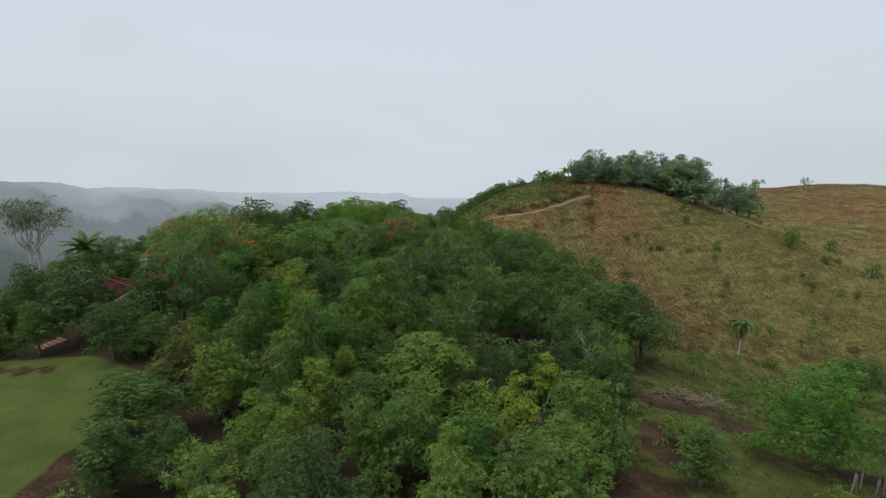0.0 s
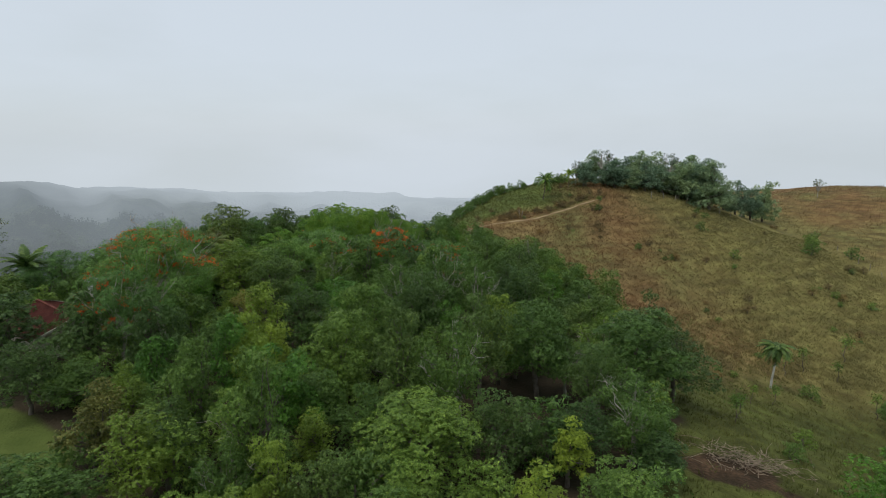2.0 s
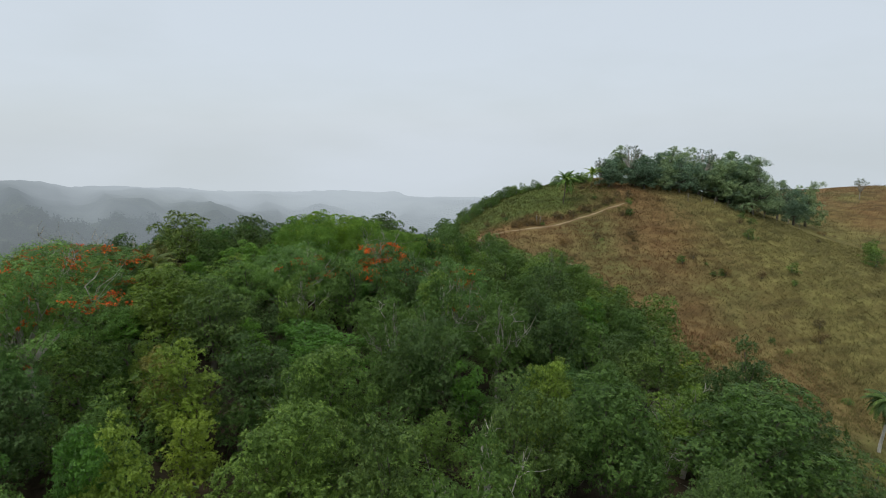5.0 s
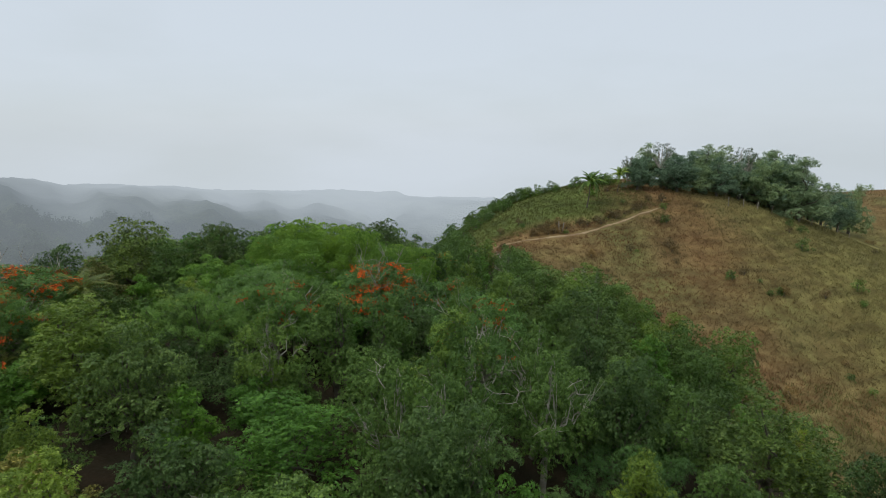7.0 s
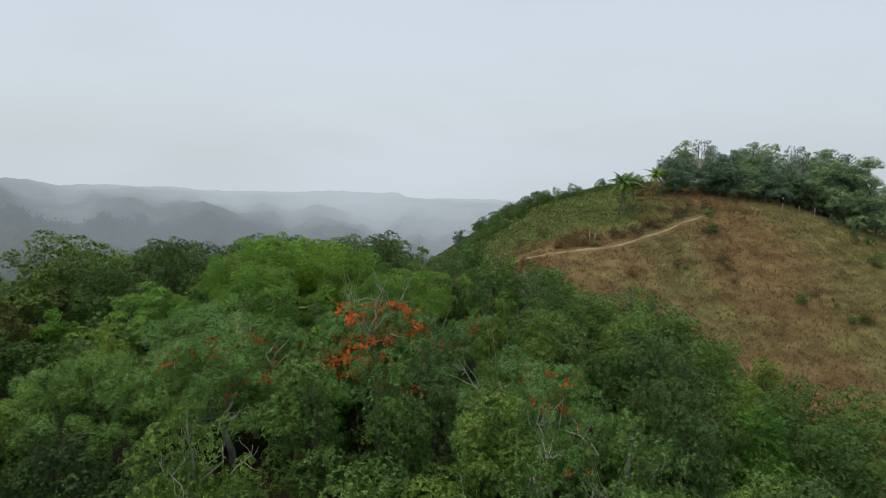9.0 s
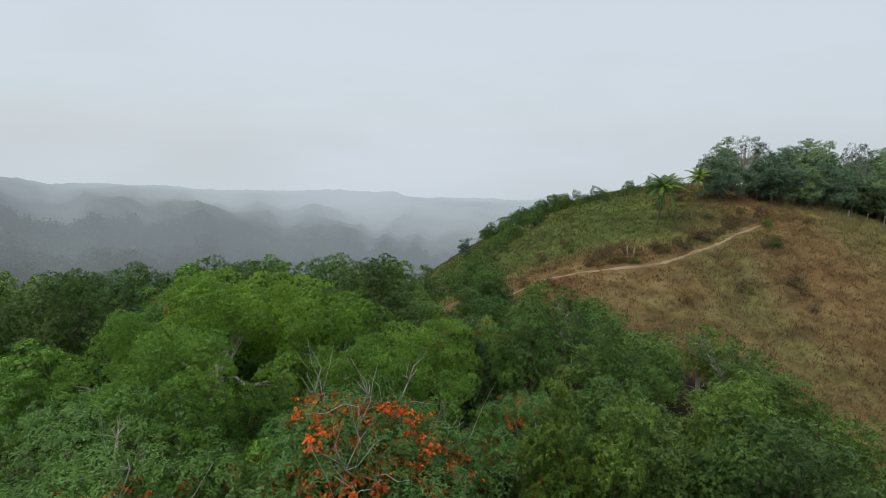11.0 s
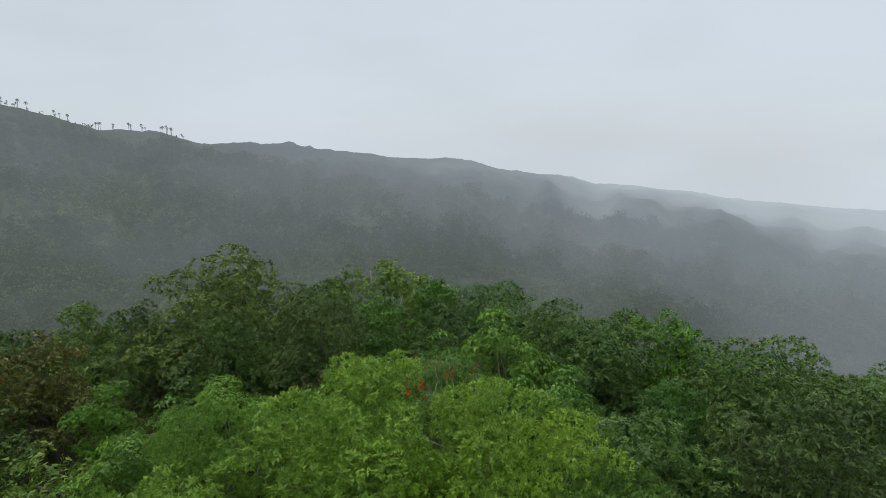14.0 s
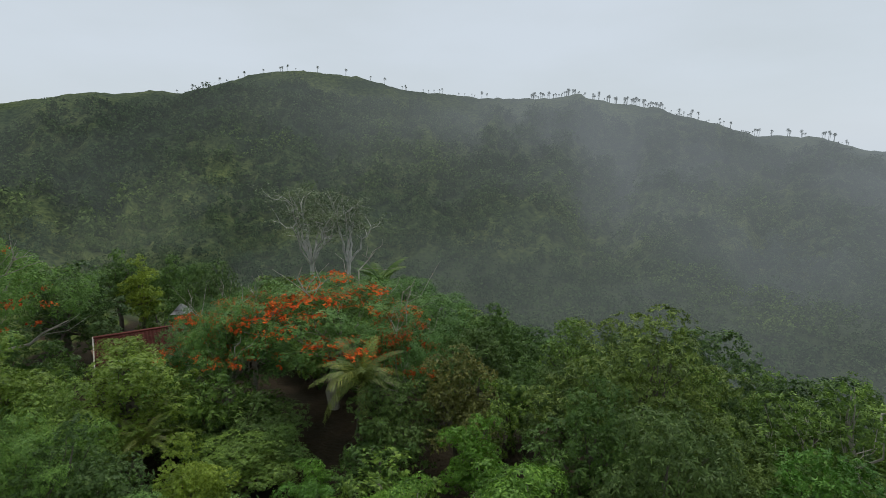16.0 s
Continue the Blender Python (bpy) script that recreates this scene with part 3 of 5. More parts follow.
GROUND = ground_material()
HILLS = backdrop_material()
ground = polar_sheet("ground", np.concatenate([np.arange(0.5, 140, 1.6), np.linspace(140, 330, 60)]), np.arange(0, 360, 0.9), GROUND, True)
tagged(ground, "rolling ground of dry brown and green grass", "ground", kind="structure")
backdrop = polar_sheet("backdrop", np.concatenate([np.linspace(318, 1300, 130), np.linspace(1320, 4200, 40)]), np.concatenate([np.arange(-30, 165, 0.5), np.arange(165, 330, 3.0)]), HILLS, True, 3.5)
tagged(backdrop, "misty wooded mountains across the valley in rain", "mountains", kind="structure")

# ---- plants, one of each kind ----
def kinds():
    K = {}
    K["mango"] = [broad_tree("dark_tree", 11 + i, "dense dark green broadleaf tree on the wooded ridge", LEAF_DARK, BARK, 4.1, 10, 7.4, 24, 1.45, 3600, 8, 0.15, 0.26, flat=0.72, lift=0.5, loose=0.3, ragged=0.4, spread=0.85, droop=0.15, core=320) for i in range(3)]
    K["mango_l"] = [broad_tree("dark_tree", 15 + i, "dense dark green broadleaf tree beside the lawn", LEAF_DARK, BARK, 4.1, 10, 7.6, 26, 1.4, 2200, 8, 0.2, 0.26, flat=0.7, lift=0.5, loose=0.3, ragged=0.4, droop=0.15) for i in range(2)]
    K["green"] = [broad_tree("broadleaf_tree", 21 + i, "leafy mid-green tree with a lumpy crown", LEAF_MID, BARK, 3.7, 10, 7.4, (24, 20, 30, 18)[i], (1.3, 1.45, 1.1, 1.6)[i], 3600, 8, (0.14, 0.16, 0.13, 0.15)[i], 0.26, flat=0.7, lift=0.55, loose=0.3, core=280, ragged=(0.5, 0.4, 0.6, 0.45)[i], spread=0.85, droop=0.08) for i in range(4)]
    K["slim"] = [broad_tree("slender_tree", 121 + i, "slender mid-green tree among broader crowns", (LEAF_MID, LEAF_DARK)[i], BARK, 2.3, 10, 7.6, 24, 0.95, 2600, 8, 0.14, 0.26, flat=0.8, lift=0.5, loose=0.3, core=200, ragged=0.45, spread=0.85, droop=0.1) for i in range(2)]
    K["green_l"] = [broad_tree("broadleaf_tree", 26 + i, "leafy mid-green tree with a lumpy crown", LEAF_MID, BARK, 3.8, 10, 7.4, 28, 1.25, 2200, 8, 0.2, 0.26, flat=0.7, lift=0.5, loose=0.3, ragged=0.5, droop=0.1) for i in range(2)]
    K["bright"] = [broad_tree("tufted_tree", 31 + i, "bright light-green tree with rounded tufts of leaves", LEAF_BRIGHT, BARK_PALE, 4.4, 10, 4.6, 20, 1.15, 4600, 9, 0.105, 0.24, flat=0.6, ragged=0.6, spread=0.7, droop=-0.05, fork=0.52, loose=0.3, core=40, lift=0.8, boughs=8, limbs=0.9, clumps=7, clump=0.42) for i in range(2)]
    K["rosette"] = [broad_tree("rosette_tree", 56 + i, "olive-green tree with leaves in star-shaped whorls", LEAF_OLIVE, BARK, 4.2, 10, 7.0, 26, 1.25, 2300, 11, 0.22, 0.12, flat=0.66, lift=0.7, core=160, ragged=0.5, spread=0.8, droop=0.0, fork=0.3, kite=True, loose=0.1, clumps=7, clump=0.46) for i in range(2)]
    K["lime"] = [broad_tree("slender_tree", 36 + 40 * i, "upright bright green tree with fresh leaves", LEAF_LIME, BARK, 2.7, 10, 7.4, 22, 1.05, 2800, 8, 0.15, 0.25, flat=0.72, ragged=0.5, spread=0.85, droop=0.05, loose=0.3, lift=0.6, core=140) for i in range(2)]
    K["fresh"] = [broad_tree("broadleaf_tree", 141, "rounded bright green tree with fresh leaves", LEAF_LIME, BARK, 3.8, 10, 8.2, 26, 1.3, 3600, 8, 0.15, 0.25, flat=0.74, lift=0.5, loose=0.3, core=260, ragged=0.4, spread=0.85, droop=0.08)]
    K["spread"] = [broad_tree("spreading_tree", 38 + i, "spreading tree with large lush green leaves", LEAF_LUSH, BARK_PALE, 4.6, 10, 5.2, 30, 1.0, 1900, 7, 0.25, 0.19, flat=0.5, ragged=0.55, lift=0.8, core=60, spread=0.9, droop=0.1, kite=True, loose=0.25, clumps=0) for i in range(2)]
    K["yellow"] = [broad_tree("slender_tree", 41 + 50 * i, "slender yellow-green tree among darker trees", LEAF_YELLOW, BARK, 2.5, 10, 7.4, 24, 0.95, 2500, 8, 0.14, 0.25, flat=0.74, lift=0.55, loose=0.3, ragged=0.5, spread=0.8, droop=0.1) for i in range(2)]
    K["brown"] = [broad_tree("olive_tree", 46, "olive-brown tree with thinning leaves", LEAF_BROWN, BARK, 3.4, 10, 6.8, 30, 0.9, 1500, 7, 0.22, 0.20, ragged=0.6, spread=0.8, droop=0.05, kite=True, loose=0.12)]
    K["twiggy"] = [broad_tree("broadleaf_tree", 51, "dull green tree with pale leafless branches showing", LEAF_MID, BARK_PALE, 3.8, 10, 7.0, 30, 1.0, 2200, 8, 0.16, 0.25, flat=0.66, lift=0.5, loose=0.3, ragged=0.65, bare=7)]
    K["feather"] = [broad_tree("flame_tree", 61, "wide flat-topped tree with feathery green leaves", LEAF_FEATHER, BARK, 6.2, 10, 5.0, 40, 1.3, 4600, 8, 0.15, 0.2, loose=0.6, lift=0.8, flat=0.4, ragged=0.4, spread=1.05, droop=0.12, fork=0.4, clumps=5, clump=0.5)]
    K["flame"] = [broad_tree("flame_tree", 66 + i, "spreading flame tree in orange-red blossom", LEAF_FEATHER, BARK_PALE, 6.0, 10, 5.0, 40, 1.3, 4600, 8, 0.15, 0.2, loose=0.6, lift=0.8, flat=0.42, ragged=0.4, spread=1.05, droop=0.12, fork=0.35, flowers=(52, 200)[i], bare=4, clumps=5, clump=0.5) for i in range(2)]
    K["airy"] = [broad_tree("umbrella_tree", 71, "tall open tree with pale forking limbs and sparse leaves", LEAF_SLOPE, BARK_PALE, 4.6, 10, 3.4, 34, 0.6, 500, 6, 0.2, 0.2, flat=0.45, ragged=0.3, fork=0.34, limbs=1.5, core=0, boughs=15, kite=True, loose=0.5, clumps=0)]
    K["bush"] = [broad_tree("shrub", 81 + i, "low green shrub in the grass", LEAF_MID, BARK, 1.5, 2.2, 2.1, 18, 0.5, 700, 7, 0.09, 0.24, ragged=0.4, fork=0.15, category="shrub", clumps=5) for i in range(2)]
    K["dry"] = [broad_tree("dry_shrub", 86, "low brown withered shrub on the grassy slope", STRAW, BARK, 1.3, 2.2, 1.8, 10, 0.5, 260, 6, 0.2, 0.12, ragged=0.4, fork=0.15, category="shrub", clumps=0)]
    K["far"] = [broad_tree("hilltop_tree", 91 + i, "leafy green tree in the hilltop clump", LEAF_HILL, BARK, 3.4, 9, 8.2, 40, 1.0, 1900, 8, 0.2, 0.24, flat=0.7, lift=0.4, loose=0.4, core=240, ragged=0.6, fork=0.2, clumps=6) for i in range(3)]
    return K


KINDS = kinds()
USED = {}
SPAN = {"mango": 4.1, "mango_l": 4.1, "green": 3.7, "green_l": 3.8, "bright": 4.4, "rosette": 4.2, "slim": 2.3, "fresh": 3.8, "lime": 2.7, "spread": 4.6, "yellow": 2.5,
        "brown": 3.4, "twiggy": 3.8, "feather": 6.2, "flame": 6.0, "airy": 4.6, "bush": 1.5, "dry": 1.3, "far": 3.4}
PLACE_RNG = np.random.default_rng(77)


def plant(kind, x, y, top=None, scale=1.0, turn=None, which=None, label="", group="", wide=1.0, r=None):
    """Stands a plant of that kind on the ground; top: the height in the world that its crown reaches; r: the radius of its crown."""
    protos = KINDS[kind]
    p = protos[(PLACE_RNG.integers(len(protos)) if which is None else which) % len(protos)]
    full = {"bush": 2.2, "dry": 2.2, "far": 9.0}.get(kind, 10.0)
    z = ground_z(x, y)
    s = (top - z) / full if top is not None else scale
    if r is not None:
        wide = min(1.6, max(0.78, r / (SPAN[kind] * max(s, 0.75 * s + 0.2))))
    m = pose(x, y, z, PLACE_RNG.normal(0, 2), PLACE_RNG.normal(0, 2), PLACE_RNG.uniform(0, 360) if turn is None else turn) @ Matrix.Diagonal((wide * max(s, 0.75 * s + 0.2), wide * max(s, 0.75 * s + 0.2), s, 1))
    if p.name in USED:
        p = copy_thing(p, m @ Matrix.Diagonal((1 / p.scale.x, 1 / p.scale.y, 1 / p.scale.z, 1)))
    else:
        USED[p.name] = 1
        p.matrix_basis = m
    if label:
        p["label"] = label
    if group:
        p["group"] = group
    return p

# ---- what grows where ----
WOOD_Y = (-60, -30, 30, 45, 55, 75, 95, 103, 109, 114, 120, 128, 150, 200, 260)
WOOD_X = (8, 8, 10, 14, 21, 23, 25, 22, 18, 13, 5, -3, -10, -5, 0)


def woods(x, y):
    """1 in the woods on the ridge, 0 in the open."""
    x, y = np.atleast_1d(x).astype(float), np.atleast_1d(y).astype(float)
    edge = np.interp(y, WOOD_Y, WOOD_X) + 1.5 * waves(x, y, 9.0, 21)
    w = smooth(2.0, -1.5, x - edge)
    lawn = ((x + 38.5) / 15.5) ** 2 + ((y - 36.5) / 14.0) ** 2 + 0.15 * waves(x, y, 12.0, 22)
    return w * smooth(0.9, 1.1, lawn)


def lawn_cover(x, y):
    return smooth(1.25, 0.9, ((x + 38.5) / 15.5) ** 2 + ((y - 36.5) / 14.0) ** 2 + 0.15 * waves(x, y, 12.0, 22))


def earth_cover(x, y):
    spots = ((20.5, 45.5, 3.6, 2.6), (24.5, 41.5, 4.2, 1.2), (29, 36.5, 5, 1.2), (17, 36.5, 3, 4), (12, 31, 3, 2.5), (-39.5, 47.4, 4.5, 1.0), (-23.8, 32, 2.0, 5), (1.6, 126.6, 3.4, 1.8))
    e = np.zeros_like(x)
    for sx, sy, rx, ry in spots:
        e = np.maximum(e, smooth(1.3, 0.6, ((x - sx) / rx) ** 2 + ((y - sy) / ry) ** 2 + 0.35 * waves(x, y, 6.0, 23)))
    return e


co = np.empty(len(ground.data.vertices) * 3, np.float32)
ground.data.vertices.foreach_get("co", co)
gx, gy = co[0::3].astype(float), co[1::3].astype(float)
cover = np.stack([woods(gx, gy), lawn_cover(gx, gy), earth_cover(gx, gy), np.ones_like(gx)], 1)
attr = ground.data.color_attributes.new("cover", "FLOAT_COLOR", "POINT")
attr.data.foreach_set("color", cover.astype(np.float32).ravel())

TAKEN = []


def stand(kind, x, y, top=None, **kw):
    if "r" in kw:
        TAKEN.append((x, y, 0.75 * kw["r"] + 0.8))
        return plant(kind, x, y, top, **kw)
    TAKEN.append((x, y, 2.4 if kind in ("lime", "yellow", "brown") and kw.get("wide", 1.0) < 1.35 else 3.3 * max(1.0, 0.7 * kw.get("wide", 1.0)) if kind not in ("feather", "flame") else 2.8))
    return plant(kind, x, y, top, **kw)


# trees that stand out on the ridge, from the near end on
stand("green", -21.0, 35.0, 17.3, r=4.0)
stand("slim", -19.8, 30.0, 16.6, r=2.1, which=0)
stand("yellow", -16.7, 38.0, 18.2, r=2.2)
stand("green", -18.0, 46.0, 17.9, r=2.8)
stand("twiggy", -11.3, 37.0, 17.1, r=1.5)
stand("yellow", -8.3, 35.5, 18.1, r=1.5)
stand("yellow", -8.8, 31.0, 18.2, r=1.9)
stand("slim", -4.9, 31.0, 17.7, r=1.7, which=0)
stand("green", -0.9, 41.0, 18.2, r=4.9)
stand("lime", 1.3, 30.5, 16.2, r=2.6)
stand("yellow", 6.8, 29.0, 17.4, r=2.8)
stand("mango", 9.2, 44.0, 15.7, r=2.7)
stand("slim", 13.7, 42.0, 14.3, r=1.8, which=1)
stand("green", 8.3, 55.0, 19.6, r=3.5)
stand("green", 16.6, 56.5, 18.5, r=4.9)
stand("mango", 22.3, 60.0, 15.0, r=3.8)
stand("lime", -10.5, 44.0, 20.5, r=2.6)
stand("green", -7.9, 50.6, 20.6, r=3.2)
stand("yellow", -15.2, 58.8, 20.1, r=2.3)
stand("slim", -2.5, 47.0, 22.2, r=1.7, which=1)
stand("green", -7.1, 57.0, 21.3, r=2.5)
stand("mango", -2.0, 62.0, 20.2, r=3.1)
stand("mango", 3.3, 53.0, 20.0, r=2.9)
stand("slim", 16.0, 31.5, 15.1, r=1.8, which=1)
stand("fresh", 26.5, 36.5, 17.5, r=4.2)
stand("mango_l", -37.5, 56.0, 19.9, r=4.7)
stand("mango_l", -30.0, 56.0, 20.3, r=3.3)
stand("green", -27.3, 50.0, 16.0, r=2.5)
stand("mango", -23.6, 54.0, 19.8, r=2.7)
stand("mango_l", -47.5, 62.0, 18.9, r=3.1)
stand("mango_l", -39.7, 52.0, 17.1, r=1.9)
stand("flame", -26.5, 62.0, 24.2, r=6.6, which=0)
stand("flame", -28.0, 56.5, 21.2, r=4.2, which=0)
stand("yellow", -22.7, 72.0, 21.5, r=3.0)
stand("mango", -19.9, 80.0, 19.8, r=3.0)
stand("lime", -14.8, 48.0, 20.5, r=1.5)
stand("slim", -10.0, 38.0, 22.7, r=1.5, which=0)
stand("slim", -16.0, 44.0, 20.9, r=1.5, which=0)
stand("yellow", -13.0, 48.0, 21.1, r=1.5)
stand("yellow", 5.2, 57.0, 19.7, r=1.7)
stand("twiggy", 1.3, 47.0, 20.8, r=1.5)
stand("twiggy", -1.8, 66.0, 19.7, r=2.5)
stand("twiggy", 3.9, 70.0, 19.7, r=3.0)
stand("mango", 9.1, 72.0, 18.1, r=2.9)
stand("mango", 17.9, 72.0, 15.8, r=4.3)
stand("mango", 22.9, 68.0, 16.0, r=2.5)
stand("mango", 11.7, 50.0, 17.5, r=2.3)
stand("yellow", -25.8, 76.0, 20.4, r=3.2)
stand("mango", -18.3, 69.0, 20.8, r=3.4)
stand("fresh", -9.6, 67.5, 18.2, r=4.0)
stand("lime", -13.1, 72.0, 16.9, r=1.5)
stand("feather", -17.2, 82.0, 18.5, r=3.6)
stand("green", -11.1, 84.0, 18.9, r=3.1)
stand("mango", -4.4, 82.0, 19.4, r=3.4)
stand("slim", -10.7, 74.0, 17.3, r=1.5, which=0)
stand("twiggy", -3.8, 67.0, 20.0, r=1.5)
stand("twiggy", -0.4, 70.0, 20.7, r=1.5)
stand("twiggy", 4.2, 75.0, 19.1, r=1.9)
stand("yellow", 7.9, 65.7, 15.9, r=1.5)
stand("green", 10.9, 64.0, 16.5, r=2.4)
stand("slim", 11.7, 72.0, 17.0, r=2.1, which=0)
stand("lime", 1.0, 62.0, 17.7, r=1.6)
stand("mango", 11.4, 86.0, 17.9, r=3.0)
stand("slim", -2.1, 62.0, 18.7, r=1.7, which=0)
stand("feather", -18.9, 79.0, 19.9, r=1.7)
stand("slim", -9.0, 78.0, 21.4, r=2.2, which=0)
stand("slim", -4.8, 77.0, 21.2, r=1.9, which=0)
stand("slim", -0.8, 76.0, 20.7, r=2.2, which=0)
stand("slim", 4.8, 78.0, 18.5, r=1.5, which=0)
stand("slim", 9.0, 80.0, 17.4, r=2.0, which=1)
stand("slim", 9.4, 74.0, 18.1, r=2.2, which=0)
stand("twiggy", -12.5, 74.0, 20.2, r=1.8)
stand("mango", 4.9, 92.0, 17.1, r=3.6)
stand("rosette", -34.0, 98.2, 22.9, r=4.6)
stand("rosette", -25.4, 99.6, 21.9, r=3.5)
stand("rosette", -9.3, 108.0, 21.5, r=3.8)
stand("green", 1.6, 99.0, 20.5, r=2.8)
stand("green", 6.5, 101.0, 18.8, r=3.1)
stand("slim", 7.2, 97.0, 17.8, r=1.6, which=0)
stand("yellow", 0.3, 90.0, 19.9, r=1.5)
stand("slim", 3.0, 90.0, 19.7, r=1.6, which=0)
stand("slim", -2.5, 98.0, 19.9, r=1.5, which=1)
stand("bright", -5.6, 90.0, 20.6, r=1.5)
stand("flame", -13.9, 82.0, 19.9, which=0, r=4.5)
stand("flame", -6.8, 86.3, 20.6, which=1, r=4.8)
stand("flame", 1.2, 78.6, 19.4, which=0, r=3.5)
stand("feather", -15.5, 86.0, 20.2, r=5.0)
stand("green", 11.0, 106.0, 15.5, r=3.2)
stand("green", 54.0, 70.0, 4.0)
stand("mango", 58.0, 72.0, 2.5)
stand("green", 81.0, 109.5, 0.5)
stand("green_l", -43.0, 69.0, 17.0)
stand("flame", -6.6, 86.0, 19.9, which=1)
stand("bright", -16.7, 97.2, 21.5, wide=0.9)
stand("bright", -12.8, 98.4, 21.6, wide=0.95)
stand("bright", -9.4, 98.8, 20.6, wide=0.85)
stand("bright", -18.4, 93.2, 21.0, wide=0.8)
stand("bright", -14.2, 94.0, 22.2, wide=1.05)
stand("bright", -8.8, 95.0, 21.4, wide=1.0)
stand("bright", -14.0, 88.5, 21.8, wide=0.9)
stand("bright", -7.5, 91.0, 20.6, wide=0.8)
stand("bright", -3.6, 97.0, 19.4, wide=0.8)
stand("flame", -0.5, 92.0, 17.2, which=0, wide=0.8)
stand("rosette", -31.0, 102.0, 19.2, wide=0.9)
stand("flame", -31.3, 77.0, 20.2, which=0, wide=0.8)
stand("flame", -36.2, 80.6, 21.5, which=1, wide=1.5)
stand("flame", -37.0, 74.2, 19.8, which=1, wide=0.85)
stand("flame", -20.0, 102.2, 19.2, which=0, wide=0.75)
stand("spread", -20.4, 98.0, 19.2, wide=1.0)
stand("spread", -24.6, 95.4, 18.9, wide=1.0)
stand("spread", -22.5, 91.5, 18.8, wide=0.85)
stand("lime", -16.5, 101.5, 19.2, wide=1.3)
stand("brown", -32.4, 90.2, 19.6, wide=1.0)
stand("mango", -27.0, 110.0, 19.0)
stand("lime", -34.4, 68.6, 15.3, wide=1.3)
stand("lime", -27.0, 85.5, 15.6)
stand("green", -28.5, 82.5, 15.8)
stand("lime", -23.6, 87.5, 17.4)
stand("lime", -27.5, 73.8, 17.3, wide=1.4)
stand("lime", -31.0, 70.5, 17.0, wide=1.3)
stand("rosette", -35.0, 95.0, 18.6, wide=0.8)
stand("spread", -20.7, 106.4, 20.3, wide=0.9)
stand("spread", -16.0, 104.6, 19.6, wide=0.8)
stand("green", -19.0, 110.0, 20.4)
stand("green", 11.0, 108.5, 14.0)

# the clump on the hilltop
clump = np.random.default_rng(5)
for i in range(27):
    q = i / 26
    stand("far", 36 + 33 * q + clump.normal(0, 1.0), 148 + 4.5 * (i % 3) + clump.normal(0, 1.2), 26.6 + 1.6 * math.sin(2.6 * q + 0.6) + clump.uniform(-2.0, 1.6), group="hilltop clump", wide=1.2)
stand("airy", 33.5, 148.0, 26.4, wide=0.6)
stand("airy", 41.0, 150.0, 29.0, wide=0.8)
stand("airy", 58.0, 152.0, 28.0, wide=0.8)
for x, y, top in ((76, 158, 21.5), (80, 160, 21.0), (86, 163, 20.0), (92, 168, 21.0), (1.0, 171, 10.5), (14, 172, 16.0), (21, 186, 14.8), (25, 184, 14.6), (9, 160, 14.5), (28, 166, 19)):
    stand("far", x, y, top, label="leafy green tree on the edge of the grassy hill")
stand("yellow", -33.8, 66.9, 16.8, r=3.0)
stand("yellow", -32.0, 71.5, 16.6, r=2.2)
stand("mango", -6.0, 104.5, 18.4, r=3.2)
stand("flame", -2.5, 101.0, 18.0, r=3.0, which=0)
stand("green", -4.5, 108.0, 17.4, r=2.8)
stand("flame", -33.0, 75.6, 20.2, r=4.6, which=1)
stand("flame", -34.6, 86.0, 20.2, r=3.6, which=1)
stand("mango", -29.6, 80.0, 16.6, r=3.0)
stand("green", -26.6, 82.0, 16.2, r=2.6)
stand("mango", -28.6, 76.2, 16.2, r=2.4)
stand("spread", -10.6, 86.6, 18.6, r=3.2)
stand("spread", -13.6, 84.6, 18.0, r=3.0)
stand("feather", -11.0, 91.5, 18.4, r=3.4)
stand("fresh", -12.4, 89.6, 18.6, r=2.6)
stand("airy", 127, 197, 18.0, wide=0.7)

